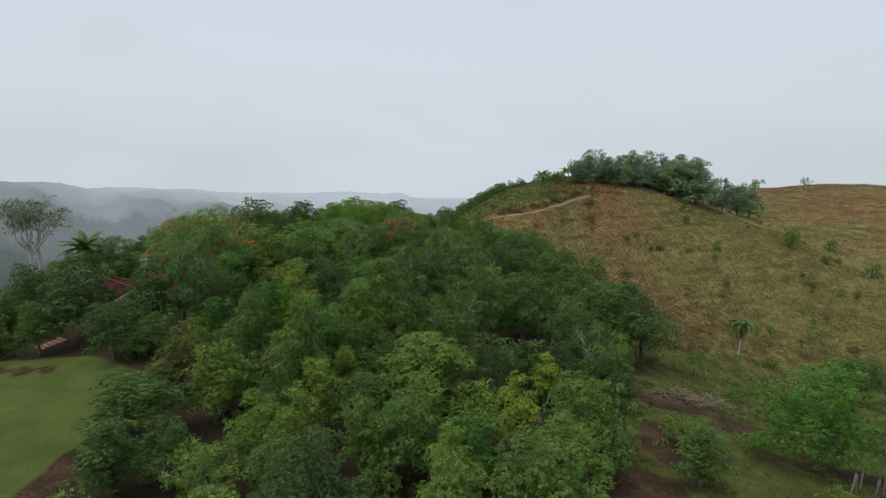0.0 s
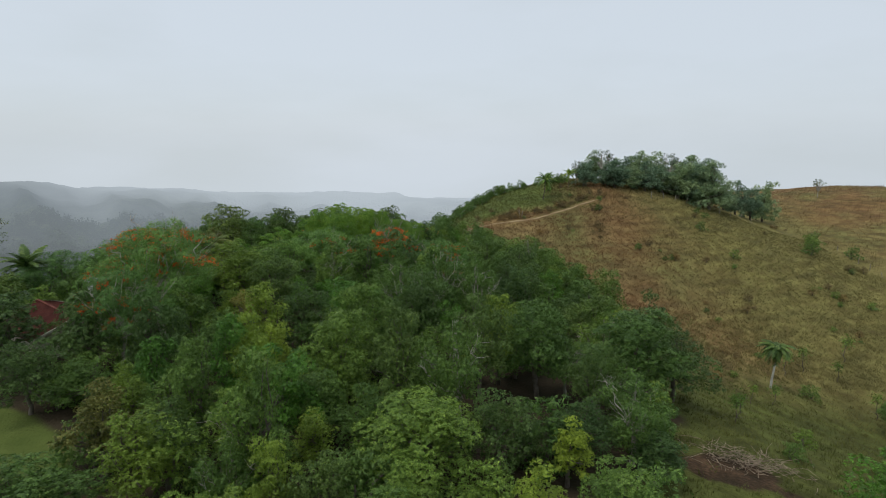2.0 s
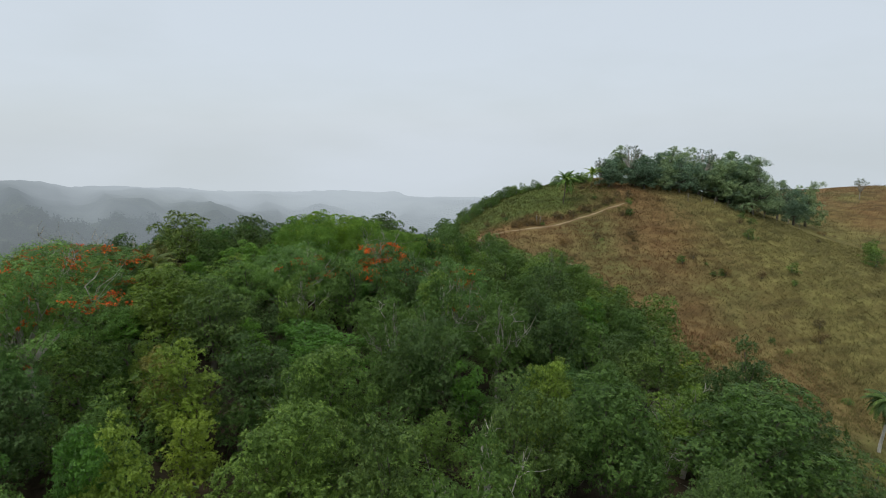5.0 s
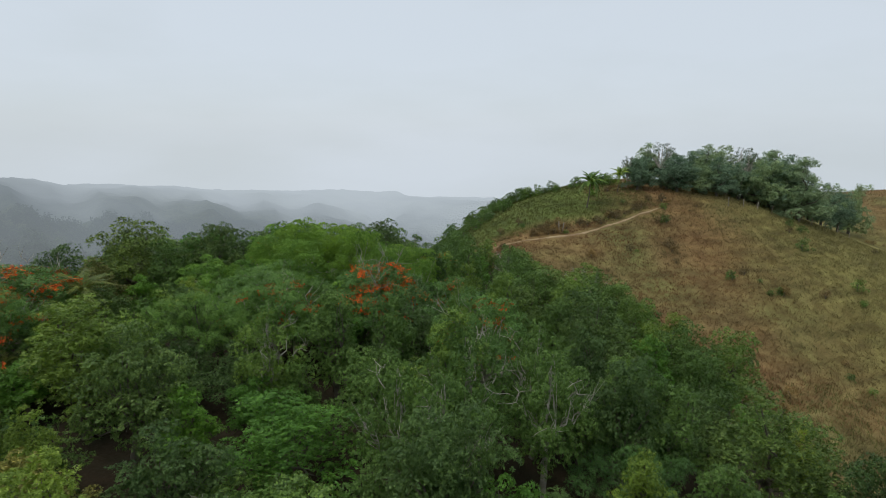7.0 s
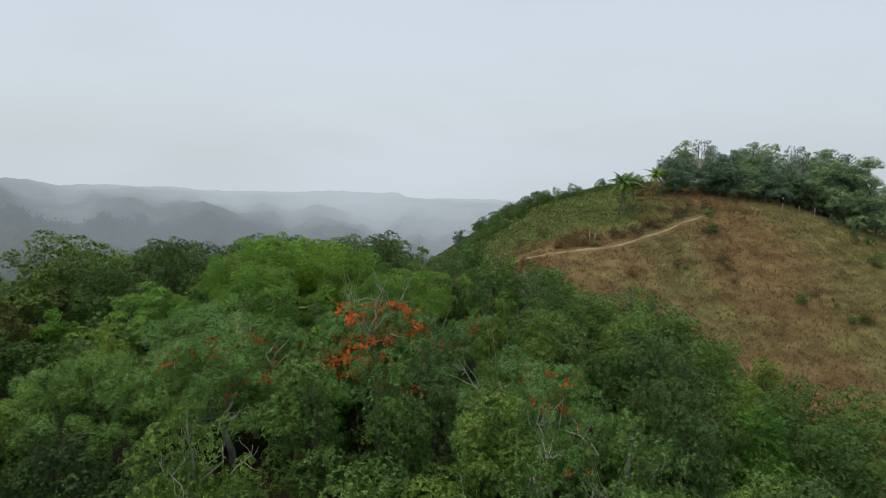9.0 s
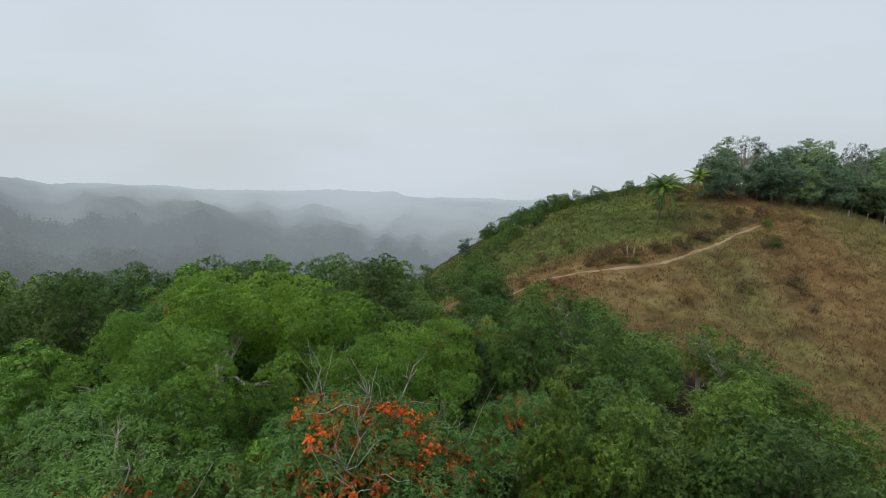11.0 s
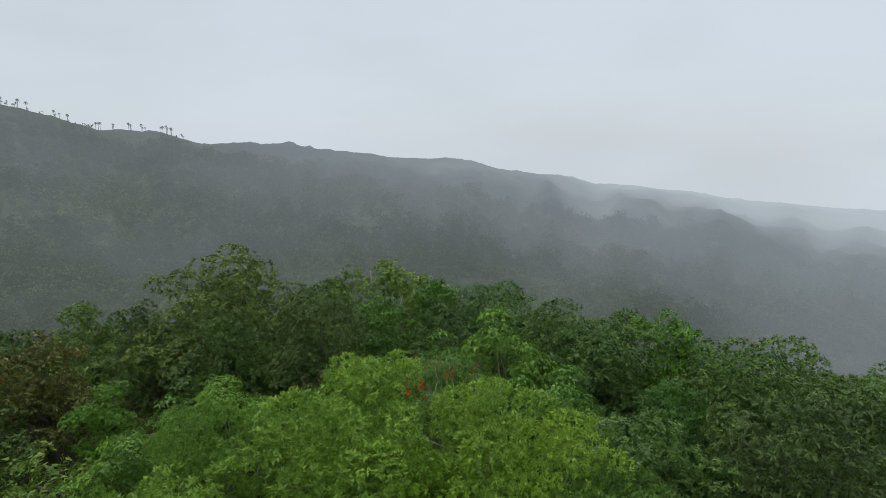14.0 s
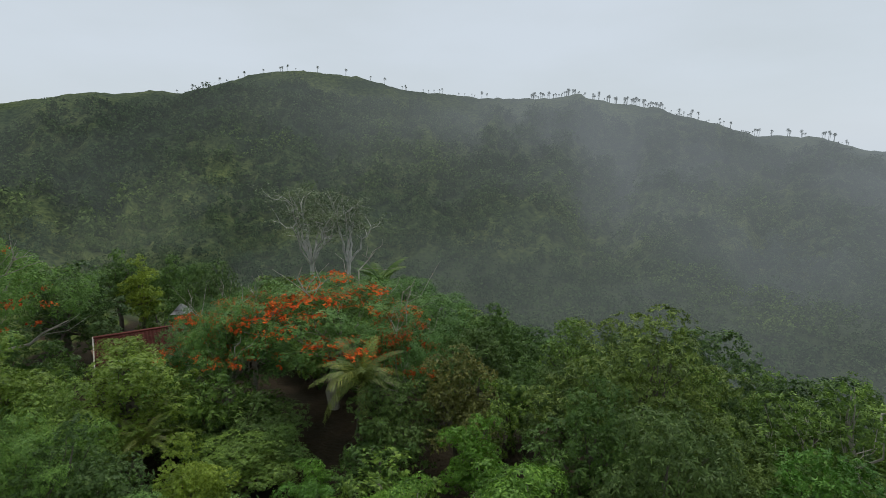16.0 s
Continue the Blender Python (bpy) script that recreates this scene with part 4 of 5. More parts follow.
# the rest of the woods
fill = np.random.default_rng(9)
for gyy in np.arange(-15, 132, 4.3):
    for gxx in np.arange(-74, 30, 4.3):
        x, y = gxx + fill.uniform(-1.7, 1.7), gyy + fill.uniform(-1.7, 1.7)
        kind = fill.choice(["green", "mango", "twiggy", "feather", "lime", "yellow", "brown"], p=[0.40, 0.18, 0.1, 0.08, 0.10, 0.12, 0.02])
        tall = fill.uniform(5.8, 9.8) if y > 84 or y < 26 or x < -30 else fill.uniform(4.6, 7.2)
        if woods(x, y)[0] < 0.6 or any((x - a) ** 2 + (y - b) ** 2 < c * c for a, b, c in TAKEN):
            continue
        if ((x + 9) / 3.5) ** 2 + ((y - 56) / 3) ** 2 < 1 or ((x - 6) / 3.5) ** 2 + ((y - 49) / 3) ** 2 < 1 or ((x + 39) / 5.5) ** 2 + ((y - 65.5) / 5) ** 2 < 1:
            continue
        if y < 14 and fill.uniform() < 0.35:
            continue
        if x < -22.5 and 12 < y < 48 or x < -15 and -4 < y < 30:
            continue
        if y < 66 and kind == "feather":
            kind = "yellow"
        if x > -4 and y > 93 and kind in ("mango", "feather"):
            kind = "green"
        if -30 < x < -10 and 82 < y < 110 and kind in ("mango", "feather"):
            kind = "lime"
        if abs(x + 4) > 34 or y < 24:
            kind = {"green": "green_l", "mango": "mango_l", "twiggy": "green_l", "lime": "green_l"}.get(kind, kind)
        if -35 < x < -20 and 64 < y < 84:
            tall = min(tall, 6.5)
        if -46 < x < -26 and 84 < y < 97:
            tall = min(tall, 5.6)
        if 84 < y < 99 and -22 < x < 2:
            tall = min(tall, 6.5)
        if any(c == 2.8 and (x - a) ** 2 + (y - b) ** 2 < 30 for a, b, c in TAKEN):
            tall = min(tall, 5.2)
            kind = "green" if kind == "feather" else kind
        top = ground_z(x, y) + tall
        if 99 < y < 120 and -44 < x < -3:
            top = 20.0 - 0.12 * max(0, y - 108) - 0.06 * abs(x + 14) - 0.55 * max(0, x + 10) + (tall - 7.8) * 0.5
        elif y > 99 and x >= -3:
            top = min(top, 17.5 - 0.15 * x)
        TAKEN.append((x, y, 3.1))
        plant(kind, x, y, top)

under = np.random.default_rng(29)
for i in range(290):
    x, y = under.uniform(-50, 24), under.uniform(18, 118)
    s = under.uniform(1.1, 2.1)
    if woods(x, y)[0] < 0.6 or ((x + 9) / 3) ** 2 + ((y - 56) / 2.5) ** 2 < 1 or ((x - 6) / 3) ** 2 + ((y - 49) / 2.5) ** 2 < 1 or ((x + 39) / 5.5) ** 2 + ((y - 65.5) / 5) ** 2 < 1:
        continue
    if min((x - a) ** 2 + (y - b) ** 2 for a, b, c in TAKEN) > 2.6:
        plant("bush", x, y, scale=s * 1.15, label="leafy green shrub under the trees").name = "undergrowth_bush"


# ---- woods across the valley, too many and too far to count ----
def distant_places(seed, n, near, far, az0, az1):
    rng = np.random.default_rng(seed)
    d = near + (far - near) * rng.uniform(0, 1, n) ** 0.75
    a = np.radians(rng.uniform(az0, az1, n))
    x, y = MID[0] - d * np.sin(a), MID[1] + d * np.cos(a)
    keep = (x < np.interp(y, WOOD_Y, WOOD_X) - 3) & ((x < -74) | (y > 130) | (y < 12))
    return rng, x[keep], y[keep]


def slope_woods(name, seed, n, near, far, az0, az1, leaves, size, spread, label, mat):
    """Many leafy crowns, each a heap of a few lobes."""
    rng, x, y = distant_places(seed, n, near, far, az0, az1)
    k = len(x)
    r = spread * rng.uniform(0.65, 1.35, k)
    foot = np.stack([x, y, land(x, y) + r * rng.uniform(0.4, 1.3, k)], -1)
    lobes = 6
    lc = foot[:, None] + rng.normal(0, 0.45, (k, lobes, 3)) * r[:, None, None] * np.array([1, 1, 0.8])
    dirs = unit(rng.normal(0, 1, (k, lobes, leaves // lobes, 3)) + np.array([0, 0, 0.6]))
    p = lc[:, :, None] + dirs * (r[:, None, None, None] * 0.55) * rng.uniform(0.85, 1.1, (*dirs.shape[:3], 1))
    nn = unit(dirs.reshape(-1, 3) + rng.normal(0, 0.22, (dirs.size // 3, 3)))
    v, f = leaf_quads(rng, p.reshape(-1, 3), nn, 1, size, 0.42, 1.12, 0.0, kite=False)
    return tagged(mesh_object(name, v, [f], mat), label, "woods", kind="stuff")


DISTANT = distant_leaf_material()
slope_woods("slope_woods", 30, 2000, 56, 130, 15, 160, 240, 0.75, 3.2, "dense green woods on the slope below the ridge", LEAF_SLOPE)
slope_woods("valley_woods", 31, 4600, 115, 420, -15, 168, 90, 1.25, 3.9, "dense green woods in the valley below the ridge", DISTANT)
slope_woods("mountain_woods", 32, 5200, 400, 640, 0, 166, 48, 2.3, 4.6, "hazy dark green woods on the far mountainside", DISTANT)


# ---- grass of the open hill ----
def tall_grass(name, seed, n, x0, x1, y0, y1, blades, high, mat, label, where):
    rng = np.random.default_rng(seed)
    x, y = rng.uniform(x0, x1, n), rng.uniform(y0, y1, n)
    keep = where(x, y, rng.uniform(0, 1, n))
    x, y = x[keep], y[keep]
    z = land(x, y) - 0.05
    k = len(x)
    big = rng.uniform(0.6, 1.3, (k, 1)) * high
    foot = np.repeat(np.stack([x, y, z], -1), blades, 0) + rng.normal(0, 0.16, (k * blades, 3)) * np.array([1, 1, 0])
    size = np.repeat(big, blades, 0) * rng.uniform(0.7, 1.2, (k * blades, 1))
    lean = unit(rng.normal(0, 0.42, (k * blades, 3)) + np.array([0, 0, 1.0]))
    side = unit(np.cross(lean, rng.normal(0, 1, lean.shape))) * 0.032
    v = np.stack([foot - side, foot + side, foot + lean * size], 1).reshape(-1, 3)
    f = np.arange(len(v)).reshape(-1, 3)
    return tagged(mesh_object(name, v, [f], mat), label, "grass", kind="stuff")


def grass_material(name, stops):
    m, n, l, b = material(name, 0.8, 0.15)
    geo = n.new("ShaderNodeNewGeometry")
    patch = ramp(n, l, noise_tex(n, l, 0.09, 5.0), stops)
    xyz = n.new("ShaderNodeSeparateXYZ")
    l.new(geo.outputs["Position"], xyz.inputs[0])
    lush = n.new("ShaderNodeMath")
    lush.operation = "MULTIPLY"
    l.new(soft_step(n, l, xyz.outputs["X"], 34, 62), lush.inputs[0])
    l.new(soft_step(n, l, xyz.outputs["X"], 125, 90), lush.inputs[1])
    patch = mixed(n, l, lush.outputs["Value"], patch, (0.196, 0.180, 0.072))
    patch = mixed(n, l, 1.0, patch, contour(n, l), "MULTIPLY")
    blade = ramp(n, l, geo.outputs["Random Per Island"], [(0.0, (0.86, 0.86, 0.84)), (0.6, (1.06, 1.05, 1.02)), (1.0, (1.28, 1.26, 1.2))])
    l.new(mixed(n, l, 1.0, patch, blade, "MULTIPLY"), b.inputs["Base Color"])
    return m


DRY_GRASS = grass_material("dry_hill_grass", [(0.38, (0.212, 0.124, 0.061)), (0.54, (0.204, 0.148, 0.071)), (0.70, (0.176, 0.176, 0.080))])
GREEN_GRASS = grass_material("yellow_green_grass", [(0.35, (0.098, 0.116, 0.034)), (0.65, (0.134, 0.142, 0.044))])
WAY_X = (1.0, 4.0, 7.4, 11.3, 14.0, 16.8, 19.4, 23.0, 28.4, 32.0, 37.5)
WAY_Y = (126.4, 128.8, 130.5, 130.1, 129.7, 129.6, 129.3, 130.0, 132.4, 134.8, 137.8)


def in_open(x, y, u):
    return (woods(x, y) < 0.4) & (u > 0.1) & ((earth_cover(x, y) < 0.35 + 0.25 * waves(x, y, 2.5, 25)) | (u > 0.93)) & ((np.abs(y - np.interp(x, WAY_X, WAY_Y)) > 0.8) | (x < 1) | (x > 36))


tall_grass("dry_grass", 41, 36000, 2, 95, 84, 150, 7, 0.42, DRY_GRASS, "knee-high dry brown grass on the hillside", lambda x, y, u: in_open(x, y, u) & ((y < 134.5) | (x > 26)))
tall_grass("green_grass", 42, 20000, 8, 85, 22, 100, 6, 0.4, GREEN_GRASS, "yellow-green grass on the lower slope", in_open)
tall_grass("ridge_grass", 44, 15000, 95, 190, 95, 235, 4, 0.7, DRY_GRASS, "dry brown grass on the farther hill", in_open)
tall_grass("crest_grass", 43, 15000, -10, 36, 133, 187, 6, 0.4, GREEN_GRASS, "short green grass along the crest of the hill", in_open)


# ---- the footpath over the hill ----
def footpath():
    rng = np.random.default_rng(3)
    way = list(zip(WAY_X, WAY_Y))
    pts = []
    for (ax, ay), (bx, by) in zip(way, way[1:]):
        for q in np.arange(0, 1, 0.12):
            pts.append((ax + (bx - ax) * q, ay + (by - ay) * q))
    pts = np.array(pts)
    for _ in range(4):
        pts[1:-1] = (pts[:-2] + 2 * pts[1:-1] + pts[2:]) / 4
    tang = unit(np.gradient(pts, axis=0))
    nrm = np.c_[-tang[:, 1], tang[:, 0]]
    half = 0.26 + rng.normal(0, 0.07, (len(pts), 1)) - 0.12 * smooth(24, 33, pts[:, :1]) - 0.15 * smooth(17, 11, pts[:, :1])
    cols = []
    for s in (-1, -0.45, 0, 0.45, 1):
        q = pts + nrm * half * s
        cols.append(np.c_[q, land(q[:, 0], q[:, 1]) + (0.11 if abs(s) < 1 else 0.02) - (0.04 if s == 0 else 0)])
    v = np.stack(cols, 1).reshape(-1, 3)
    n = len(pts)
    f = [(i * 5 + k, i * 5 + k + 1, i * 5 + k + 6, i * 5 + k + 5) for i in range(n - 1) for k in range(4)]
    mat = plain_material("pale_trodden_clay", (0.24, 0.16, 0.09), (0.38, 0.29, 0.17), 0.5, 0.95, 0.04)
    return tagged(mesh_object("footpath", v, [f], mat, smooth=True), "narrow pale trodden clay footpath over the hill", "path", kind="structure")


footpath()


# ---- shrubs on the hillside ----
shrubs = np.random.default_rng(15)
for i in range(130):
    x, y = shrubs.uniform(4, 110), shrubs.uniform(66, 158)
    if i % 3 and i > 3:
        x, y = old[0] + shrubs.normal(0, 3.0), old[1] + shrubs.normal(0, 1.6)
    old = (x, y)
    s, u = shrubs.uniform(0.22, 0.8), shrubs.uniform()
    if woods(x, y)[0] > 0.3:
        continue
    plant("dry" if u < 0.62 else "bush", x, y, scale=s)
for i in range(38):
    q = shrubs.uniform(0.1, 1)
    plant("dry", 10 + 24 * q, float(np.interp(10 + 24 * q, WAY_X, WAY_Y)) + shrubs.uniform(1.2, 3.4), scale=shrubs.uniform(0.3, 0.6), label="dark withered scrub along the footpath")
CREST_X, CREST_Y = (4.0, 8.6, 13.7, 17.6, 22.2, 27.8, 33.0), (180.0, 176.5, 171.0, 164.5, 161.0, 160.0, 157.0)
for i in range(70):
    x = shrubs.uniform(4, 33)
    y = float(np.interp(x, CREST_X, CREST_Y)) + shrubs.normal(-1.5, 2.2)
    plant("bush", x, y, scale=shrubs.uniform(0.4, 1.2) * (1.25 if x < 18 else 1.0), label="rounded green shrub on the crest of the hill")
for i in range(34):
    q = shrubs.uniform()
    plant("bush", -8 + 22 * q + shrubs.normal(0, 2), 140 + 26 * q + shrubs.normal(0, 3), scale=shrubs.uniform(0.5, 1.3), label="rounded green shrub on the flank of the hill")
for x, y, s in ((57, 130, 1.0), (60, 121, 0.9), (62, 62, 1.4), (66, 68, 1.3), (49, 79, 1.1), (28, 50, 0.8), (33, 56, 0.8), (31, 41, 1.5), (29, 31, 1.6), (34, 35, 1.4), (23, 29, 1.3), (17, 37, 1.3), (26, 26, 1.5), (37, 44, 1.5), (38, 52, 1.3), (72, 76, 1.2), (80, 88, 1.3), (95, 120, 1.5), (84, 134, 1.6), (88, 140, 1.8), (93, 146, 1.6), (98, 139, 1.5)):
    plant("bush", x, y, scale=s)
for i in range(26):
    q = i / 25
    x = float(np.interp(72 + 54 * q, WOOD_Y, WOOD_X)) + shrubs.normal(1.0, 1.0)
    plant("bush", x, 72 + 54 * q, scale=shrubs.uniform(0.8, 1.7), label="leafy green shrub at the edge of the woods")


# ---- palms ----
def stand_palm(p, x, y, top, height, turn):
    z = ground_z(x, y)
    s = (top - z) / height
    p.matrix_basis = pose(x, y, z, 0, 0, turn) @ Matrix.Scale(s, 4)
    return p


stand_palm(palm("coconut_palm", 5, "coconut palm with arching fronds on the grassy crest", 4.6, 18, 3.1, pairs=26, leaf=LEAF_MID, broad=0.13), 24.3, 140.2, 22.0, 4.6, 30)
stand_palm(palm("coconut_palm", 6, "yellowing coconut palm beside the hilltop clump", 4.8, 17, 3.2, bend=-0.5, pairs=26, leaf=LEAF_YELLOW, broad=0.12), 31.2, 145.5, 23.0, 4.8, 120)
stand_palm(palm("royal_palm", 7, "palm with a skirt of withered fronds on the slope", 7.0, 36, 3.0, bend=0.3, dead=10, pairs=24, leaf=LEAF_DARK, broad=0.14, bark=BARK_WHITE, hang=38, thick=1.7), 44.5, 80.0, 4.6, 7.0, 10)
stand_palm(palm("coconut_palm", 8, "young coconut palm with long upright fronds", 7.4, 17, 4.0), -31.0, 85.4, 17.6, 7.4, 60)
stand_palm(palm("coconut_palm", 9, "low coconut palm with long drooping fronds", 5.6, 16, 4.0), -29.5, 75.5, 15.4, 5.6, 200)
stand_palm(palm("coconut_palm", 10, "coconut palm with grey-green fronds behind the lawn", 8.2, 18, 3.6, leaf=LEAF_DARK, broad=0.10), -50.6, 77.5, 16.6, 8.2, 300)
stand_palm(palm("coconut_palm", 12, "small coconut palm under the flame trees", 6.0, 15, 3.0), -24.5, 78.0, 16.0, 6.0, 140)


for k, (x, y, top, r, q) in enumerate(((-51.9, 69.0, 24.4, 4.3, 11), (-53.2, 72.2, 23.8, 3.0, 6))):
    z = ground_z(x, y)
    umbrella_tree("umbrella_tree", 71 + k, "tall open tree with pale forking limbs and sparse leaves", top - z, r, 17.9 - z, q, LEAF_PALE).matrix_basis = pose(x, y, z, 0, 0, 40 * k)


def ridge_palm(seed):
    """A palm of the far ridge: a thin trunk and one small star of leaves."""
    rng = np.random.default_rng(seed)
    t = thing("ridge_palm", "slim palm standing on the far misty ridge", "palm tree", "palms along the far ridge")
    tubes = Tubes()
    tubes.add([(0, 0, -2), (0.2, 0, 5), (0.5, 0, 10)], [0.35, 0.28, 0.22], 5)
    # trunk and crown take the mountains' material, painted haze included
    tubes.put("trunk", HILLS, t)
    v, f = [], []
    for i in range(30):
        a, e = i * 2.4, rng.uniform(-0.8, 1.2)
        d = np.array([math.cos(a) * math.cos(e), math.sin(a) * math.cos(e), math.sin(e)])
        s = np.array([-math.sin(a), math.cos(a), 0]) * 0.42
        c = np.array([0.5, 0, 10.0])
        size = rng.uniform(2.2, 3.6)
        j = len(v)
        v += [c, c + d * size * 0.5 + s + np.array([0, 0, 0.3]), c + d * size - np.array([0, 0, 1.0]), c + d * size * 0.5 - s + np.array([0, 0, 0.3])]
        f.append((j, j + 1, j + 2, j + 3))
    mesh_object("crown", v, [f], HILLS, t)
    return t


star = ridge_palm(3)
ridge = np.random.default_rng(19)
for i in range(170):
    az = ridge.choice([ridge.uniform(88, 101), ridge.uniform(74, 90), ridge.uniform(100, 136)], p=[0.55, 0.27, 0.18])
    d = ridge_distance(az) * ridge.uniform(0.96, 1.0)
    x, y = MID[0] - d * math.sin(radians(az)), MID[1] + d * math.cos(radians(az))
    m = pose(x, y, ground_z(x, y), 0, 0, ridge.uniform(0, 360)) @ Matrix.Scale(ridge.uniform(0.35, 1.0), 4)
    if i:
        copy_thing(star, m @ Matrix.Scale(1 / star.scale.x, 4))
    else:
        star.matrix_basis = m


# ---- the house under the flame trees ----
def bm_part(name, bm, mat, parent, label=""):
    me = bpy.data.meshes.new(name)
    bm.to_mesh(me)
    bm.free()
    me.materials.append(mat)
    ob = new(name, me)
    ob.parent = parent
    if label:
        ob["label"] = label
    return ob


def box(bm, x0, x1, y0, y1, z0, z1, bevel=0.0):
    r = bmesh.ops.create_cube(bm, size=1.0, matrix=Matrix.LocRotScale(((x0 + x1) / 2, (y0 + y1) / 2, (z0 + z1) / 2), None, (x1 - x0, y1 - y0, z1 - z0)))
    if bevel:
        edges = list({e for v in r["verts"] for e in v.link_edges})
        bmesh.ops.bevel(bm, geom=edges, offset=bevel, segments=1, affect="EDGES")


def roof_sheet(bm, length, run, rise, wave=0.25):
    """A sloping corrugated sheet with thickness."""
    n = int(length / (wave / 2))
    rows = []
    for s in (0.0, 1.0):
        rows.append([bm.verts.new((-length / 2 + i * wave / 2, s * run, -s * rise + (0.03 if i % 2 else 0))) for i in range(n + 1)])
    faces = [bm.faces.new((rows[0][i], rows[0][i + 1], rows[1][i + 1], rows[1][i])) for i in range(n)]
    bmesh.ops.solidify(bm, geom=faces, thickness=0.03)


def house():
    t = thing("house", "low house with a rusty red corrugated roof among trees", "house")
    wall = plain_material("cream_wall_paint", (0.42, 0.38, 0.30), (0.58, 0.54, 0.45), 1.5, 0.85, 0.01)
    red = plain_material("rusty_red_roof_paint", (0.085, 0.026, 0.020), (0.150, 0.050, 0.038), 0.8, 0.85, 0.01, 0.1)
    wood = plain_material("brown_boards", (0.10, 0.065, 0.04), (0.18, 0.12, 0.075), 3.0, 0.8, 0.01)
    dark = plain_material("dark_window_glass", (0.02, 0.025, 0.03), (0.04, 0.045, 0.05), 1.0, 0.1, 0.0, 0.5)
    for name, b in (("wall", (-4.5, 4.5, -3.1, -2.95, 0, 2.35)), ("wall", (-4.5, 4.5, 2.95, 3.1, 0, 2.35)), ("wall", (-4.5, -4.35, -2.95, 2.95, 0, 2.35)), ("wall", (4.35, 4.5, -2.95, 2.95, 0, 2.35))):
        bm = bmesh.new()
        box(bm, *b)
        bm_part(name, bm, wall, t)
    for sx in (-4.5, 4.35):
        bm = bmesh.new()
        vs = [bm.verts.new((sx + dx, yy, zz)) for dx in (0, 0.15) for yy, zz in ((-3.1, 2.35), (3.1, 2.35), (0, 3.42))]
        bm.faces.new(vs[:3]), bm.faces.new(vs[3:][::-1])
        for i in range(3):
            bm.faces.new((vs[i], vs[3 + i], vs[3 + (i + 1) % 3], vs[(i + 1) % 3]))
        bm_part("gable", bm, wall, t)
    for s in (1, -1):
        bm = bmesh.new()
        roof_sheet(bm, 10.2, 3.9, 1.4)
        ob = bm_part("roof", bm, red, t, "rusty red corrugated sheets")
        ob.matrix_basis = pose(0, 0, 3.6, 0, 0, 0 if s > 0 else 180)
    for sx in (-5.12, 5.12):
        for side in (1, -1):
            bm = bmesh.new()
            box(bm, -0.04, 0.04, 0, 4.12, -0.16, 0.06, 0.01)
            board = bm_part("barge_board", bm, wall, t, "pale painted board along the gable")
            board.matrix_basis = pose(sx, 0, 3.62, -19.75, 0, 0 if side > 0 else 180)
    bm = bmesh.new()
    box(bm, -5.1, 5.1, -0.14, 0.14, 3.56, 3.68, 0.03)
    bm_part("ridge_cap", bm, red, t)
    for x in (-2.4, 2.2):
        bm = bmesh.new()
        box(bm, x - 0.6, x + 0.6, 3.1, 3.15, 1.0, 2.2)
        win = bm_part("window", bm, wood, t)
        bm = bmesh.new()
        box(bm, x - 0.52, x + 0.52, 3.152, 3.165, 1.08, 2.12)
        bm_part("pane", bm, dark, win)
    bm = bmesh.new()
    box(bm, -0.45, 0.45, 3.1, 3.16, 0, 2.05, 0.01)
    bm_part("door", bm, wood, t)
    z = ground_z(-39.0, 65.0)
    t.matrix_basis = pose(-39.0, 65.0, z + 0.15, 0, 0, -38)
    return t


house()


def garden_shelter():
    """A small shelter on one white post: two tiers of weathered boards, and loose boards that lean on it."""
    t = thing("garden_shelter", "small weathered board shelter on a white post", "shelter")
    white = plain_material("white_post_paint", (0.55, 0.55, 0.53), (0.75, 0.75, 0.72), 4.0, 0.5, 0.0, 0.4)
    grey = plain_material("weathered_grey_boards", (0.24, 0.24, 0.23), (0.46, 0.46, 0.44), 3.0, 0.9, 0.01)
    tubes = Tubes()
    tubes.add([(0, 0, -1.1), (0, 0, 0.3), (0, 0, 4.9)], [0.09, 0.08, 0.07], 10)
    tubes.put("post", white, t)
    for name, half, low, high, cut in (("lower_roof", 0.62, 4.82, 5.05, 0.28), ("upper_roof", 0.36, 5.08, 5.42, 0.05)):
        bm = bmesh.new()
        rings = [[bm.verts.new((sx * w, sy * w, z)) for sx, sy in ((-1, -1), (1, -1), (1, 1), (-1, 1))] for w, z in ((half, low), (cut, high))]
        faces = [bm.faces.new((rings[0][i], rings[0][(i + 1) % 4], rings[1][(i + 1) % 4], rings[1][i])) for i in range(4)]
        faces.append(bm.faces.new(rings[1]))
        bmesh.ops.solidify(bm, geom=faces, thickness=0.05)
        bm_part(name, bm, grey, t)
    for i in range(5):
        bm = bmesh.new()
        box(bm, -0.05, 0.05, -0.02, 0.02, 0, 1.6, 0.01)
        board = bm_part("loose_board", bm, grey, t)
        board.matrix_basis = pose(0.35 + 0.28 * i, 0.25, 3.1, 6 * i - 10, 42 + 4 * i, 0)
    t.matrix_basis = pose(-37.0, 68.2, 17.9 - 5.42, 0, 0, 120)


garden_shelter()


# ---- fence posts, cut branches ----
POST_WOOD = plain_material("weathered_post_wood", (0.20, 0.17, 0.13), (0.36, 0.32, 0.26), 5.0, 0.9, 0.01)


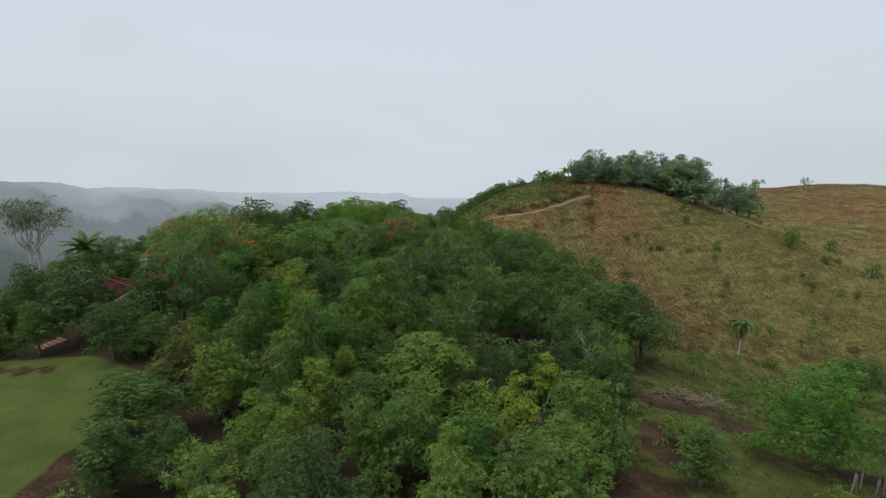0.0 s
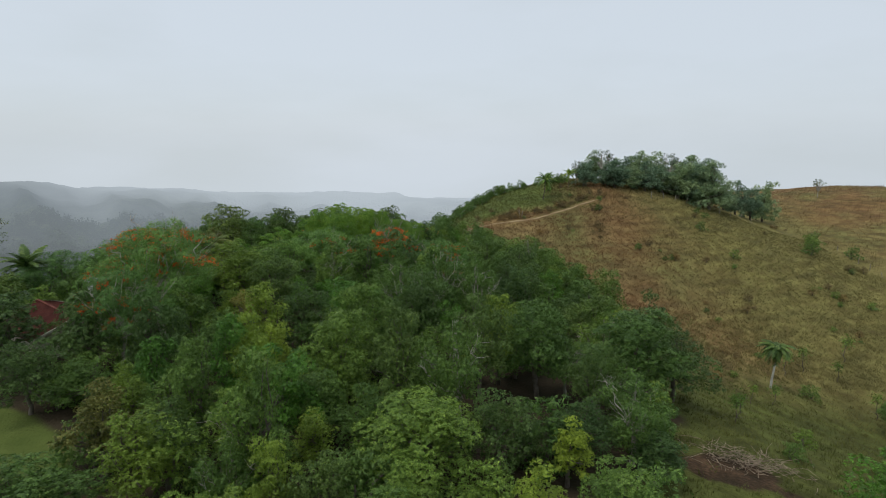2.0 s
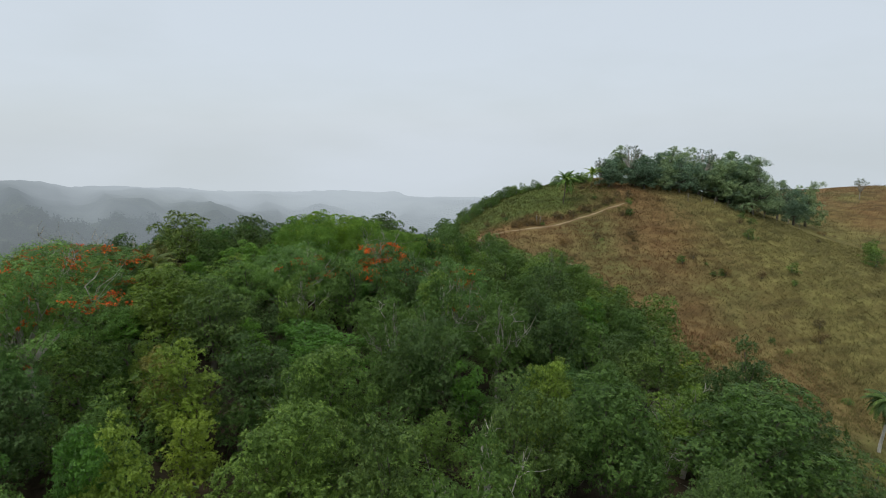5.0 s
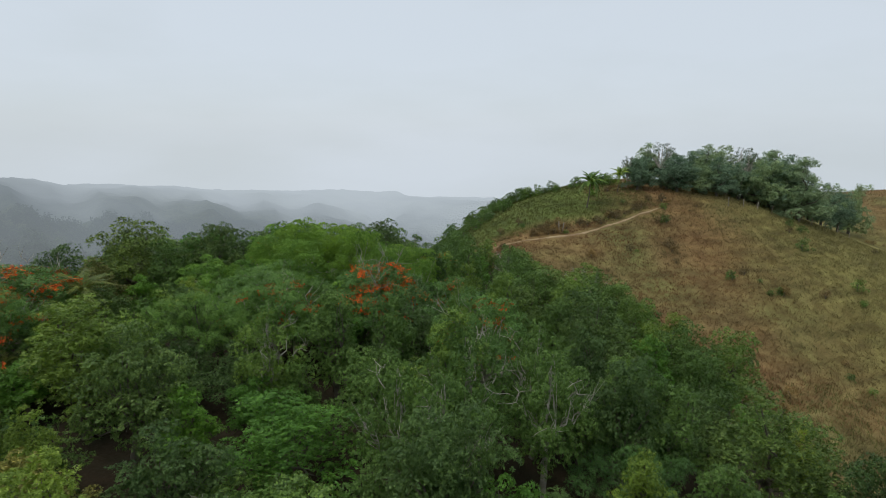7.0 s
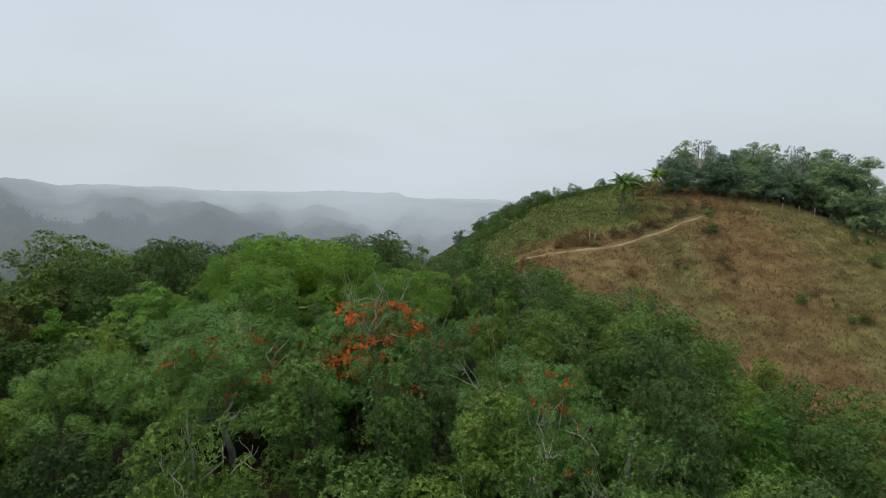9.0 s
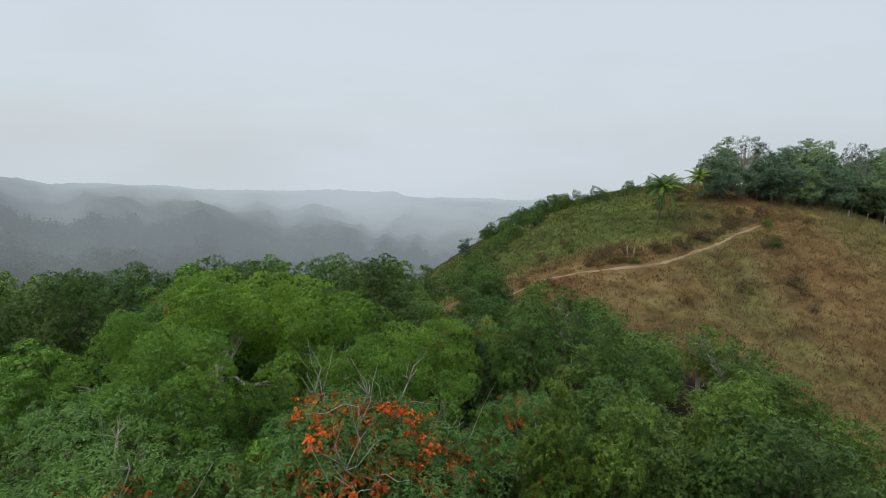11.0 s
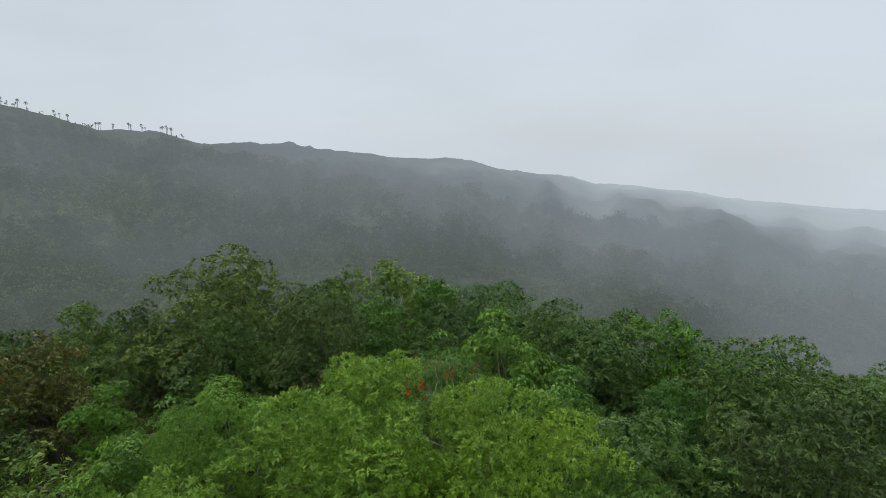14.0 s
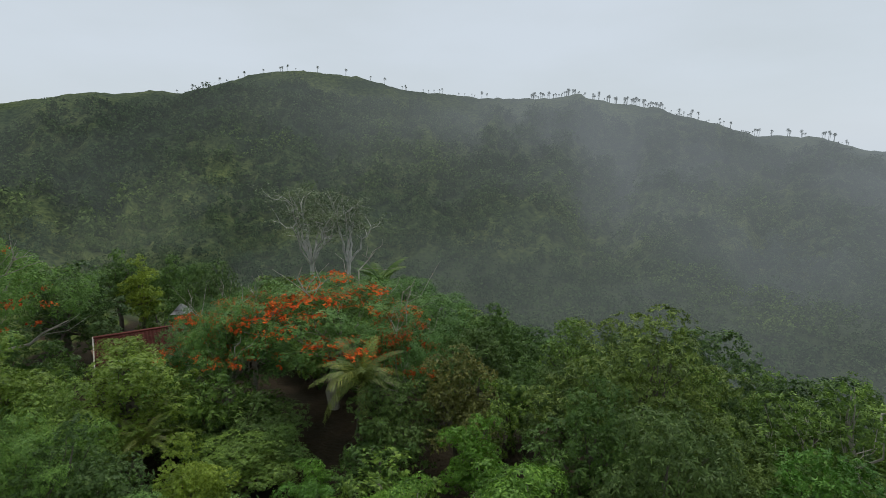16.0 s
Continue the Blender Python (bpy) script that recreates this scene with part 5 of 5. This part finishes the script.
def fence_post():
    t = thing("fence_post", "weathered wooden fence post in the grass", "fence post", "fence posts on the hillside")
    tubes = Tubes()
    tubes.add([(0, 0, -0.3), (0.01, 0, 0.7), (0.03, 0.01, 1.45), (0.03, 0.01, 1.5)], [0.075, 0.07, 0.065, 0.02], 7)
    tubes.put("post", POST_WOOD, t)
    return t


post = fence_post()
posts = np.random.default_rng(8)
for i, (x, y) in enumerate([(50 + 3.2 * k, 141.5 + 0.9 * k) for k in range(10)] + [(99 - 1.0 * k, 146 - 5.0 * k) for k in range(9)] + [(17.5 + 0.4 * k, 131 - 0.3 * k) for k in range(2)] + [(27.2 + 0.55 * k, 33.6 + 0.35 * (k % 3)) for k in range(7)]):
    m = pose(x, y, ground_z(x, y), posts.normal(0, 5), posts.normal(0, 5), posts.uniform(0, 360)) @ Matrix.Scale(posts.uniform(0.85, 1.2), 4)
    if i:
        copy_thing(post, m @ Matrix.Scale(1 / post.scale.x, 4))
    else:
        post.matrix_basis = m


def sapling(name, seed, label):
    rng = np.random.default_rng(seed)
    t = thing(name, label, "sapling")
    tubes = Tubes()
    mid = tubes.limb(rng, (0, 0, -0.3), (0.1, 0.1, 2.6), 0.06, 0.03, sides=6)
    for _ in range(6):
        e = Vector(mid[rng.integers(2, 5)])
        tubes.limb(rng, e, e + Vector(rng.normal(0, 0.4, 3)) + Vector((0, 0, 0.5)), 0.025, 0.008, n=3, sides=4)
    tubes.put("trunk", BARK, t)
    p = rng.normal(0, 0.38, (60, 3)) + np.array([0.1, 0.1, 2.7])
    v, f = leaf_quads(rng, p, unit(rng.normal(0, 0.5, (60, 3)) + np.array([0, 0, 0.6])), 4, 0.25, 0.22)
    mesh_object("crown", v, [f], LEAF_MID, t)
    return t


young = sapling("sapling", 4, "thin sapling standing alone on the grassy slope")
for i, (x, y, s) in enumerate(((50, 86, 1.0), (54, 88, 1.1), (58, 86, 0.9), (40, 72, 0.8), (36, 70, 0.7), (63, 92, 1.2), (56, 76, 1.0), (27, 57, 0.8), (29, 60, 0.8))):
    m = pose(x, y, ground_z(x, y), 0, 0, 70 * i) @ Matrix.Scale(s, 4)
    if i:
        copy_thing(young, m @ Matrix.Scale(1 / young.scale.x, 4))
    else:
        young.matrix_basis = m


def brush_pile():
    rng = np.random.default_rng(6)
    t = tagged(thing("brush_pile", "heap of pale cut branches on bare red earth", "brush pile"), kind="")
    tubes = Tubes()
    for _ in range(260):
        a = Vector((rng.normal(0, 2.0), rng.normal(0, 1.1), 0))
        a.z = ground_z(22.5 + a.x, 47.5 + a.y) + rng.uniform(0.03, 0.4)
        d = Vector((rng.normal(0, 0.8), rng.normal(0, 0.8), rng.normal(0, 0.12)))
        tubes.limb(rng, a + Vector((22.5, 47.5, 0)), a + d + Vector((22.5, 47.5, 0)), 0.03, 0.012, n=2, sides=4)
    tubes.put("cut_branch", plain_material("dry_cut_wood", (0.13, 0.095, 0.065), (0.36, 0.29, 0.21), 1.5, 0.9), t)
    t.children[0]["kind"] = "stuff"


brush_pile()


# ---- steps and saplings beside the lawn ----
def garden_steps():
    t = thing("garden_steps", "short flight of earth steps edged with boards", "steps")
    board = plain_material("orange_brown_boards", (0.20, 0.12, 0.07), (0.36, 0.24, 0.15), 3.0, 0.9, 0.01)
    for i in range(5):
        x, y = -41.2 + 0.28 * i, 54.2 + 0.42 * i
        bm = bmesh.new()
        box(bm, -0.75, 0.75, -0.21, 0.21, -0.25, 0.12, 0.02)
        step = bm_part("step", bm, board, t)
        step.matrix_basis = pose(x, y, ground_z(x, y) + 0.06 * i, 0, 0, -30)


garden_steps()
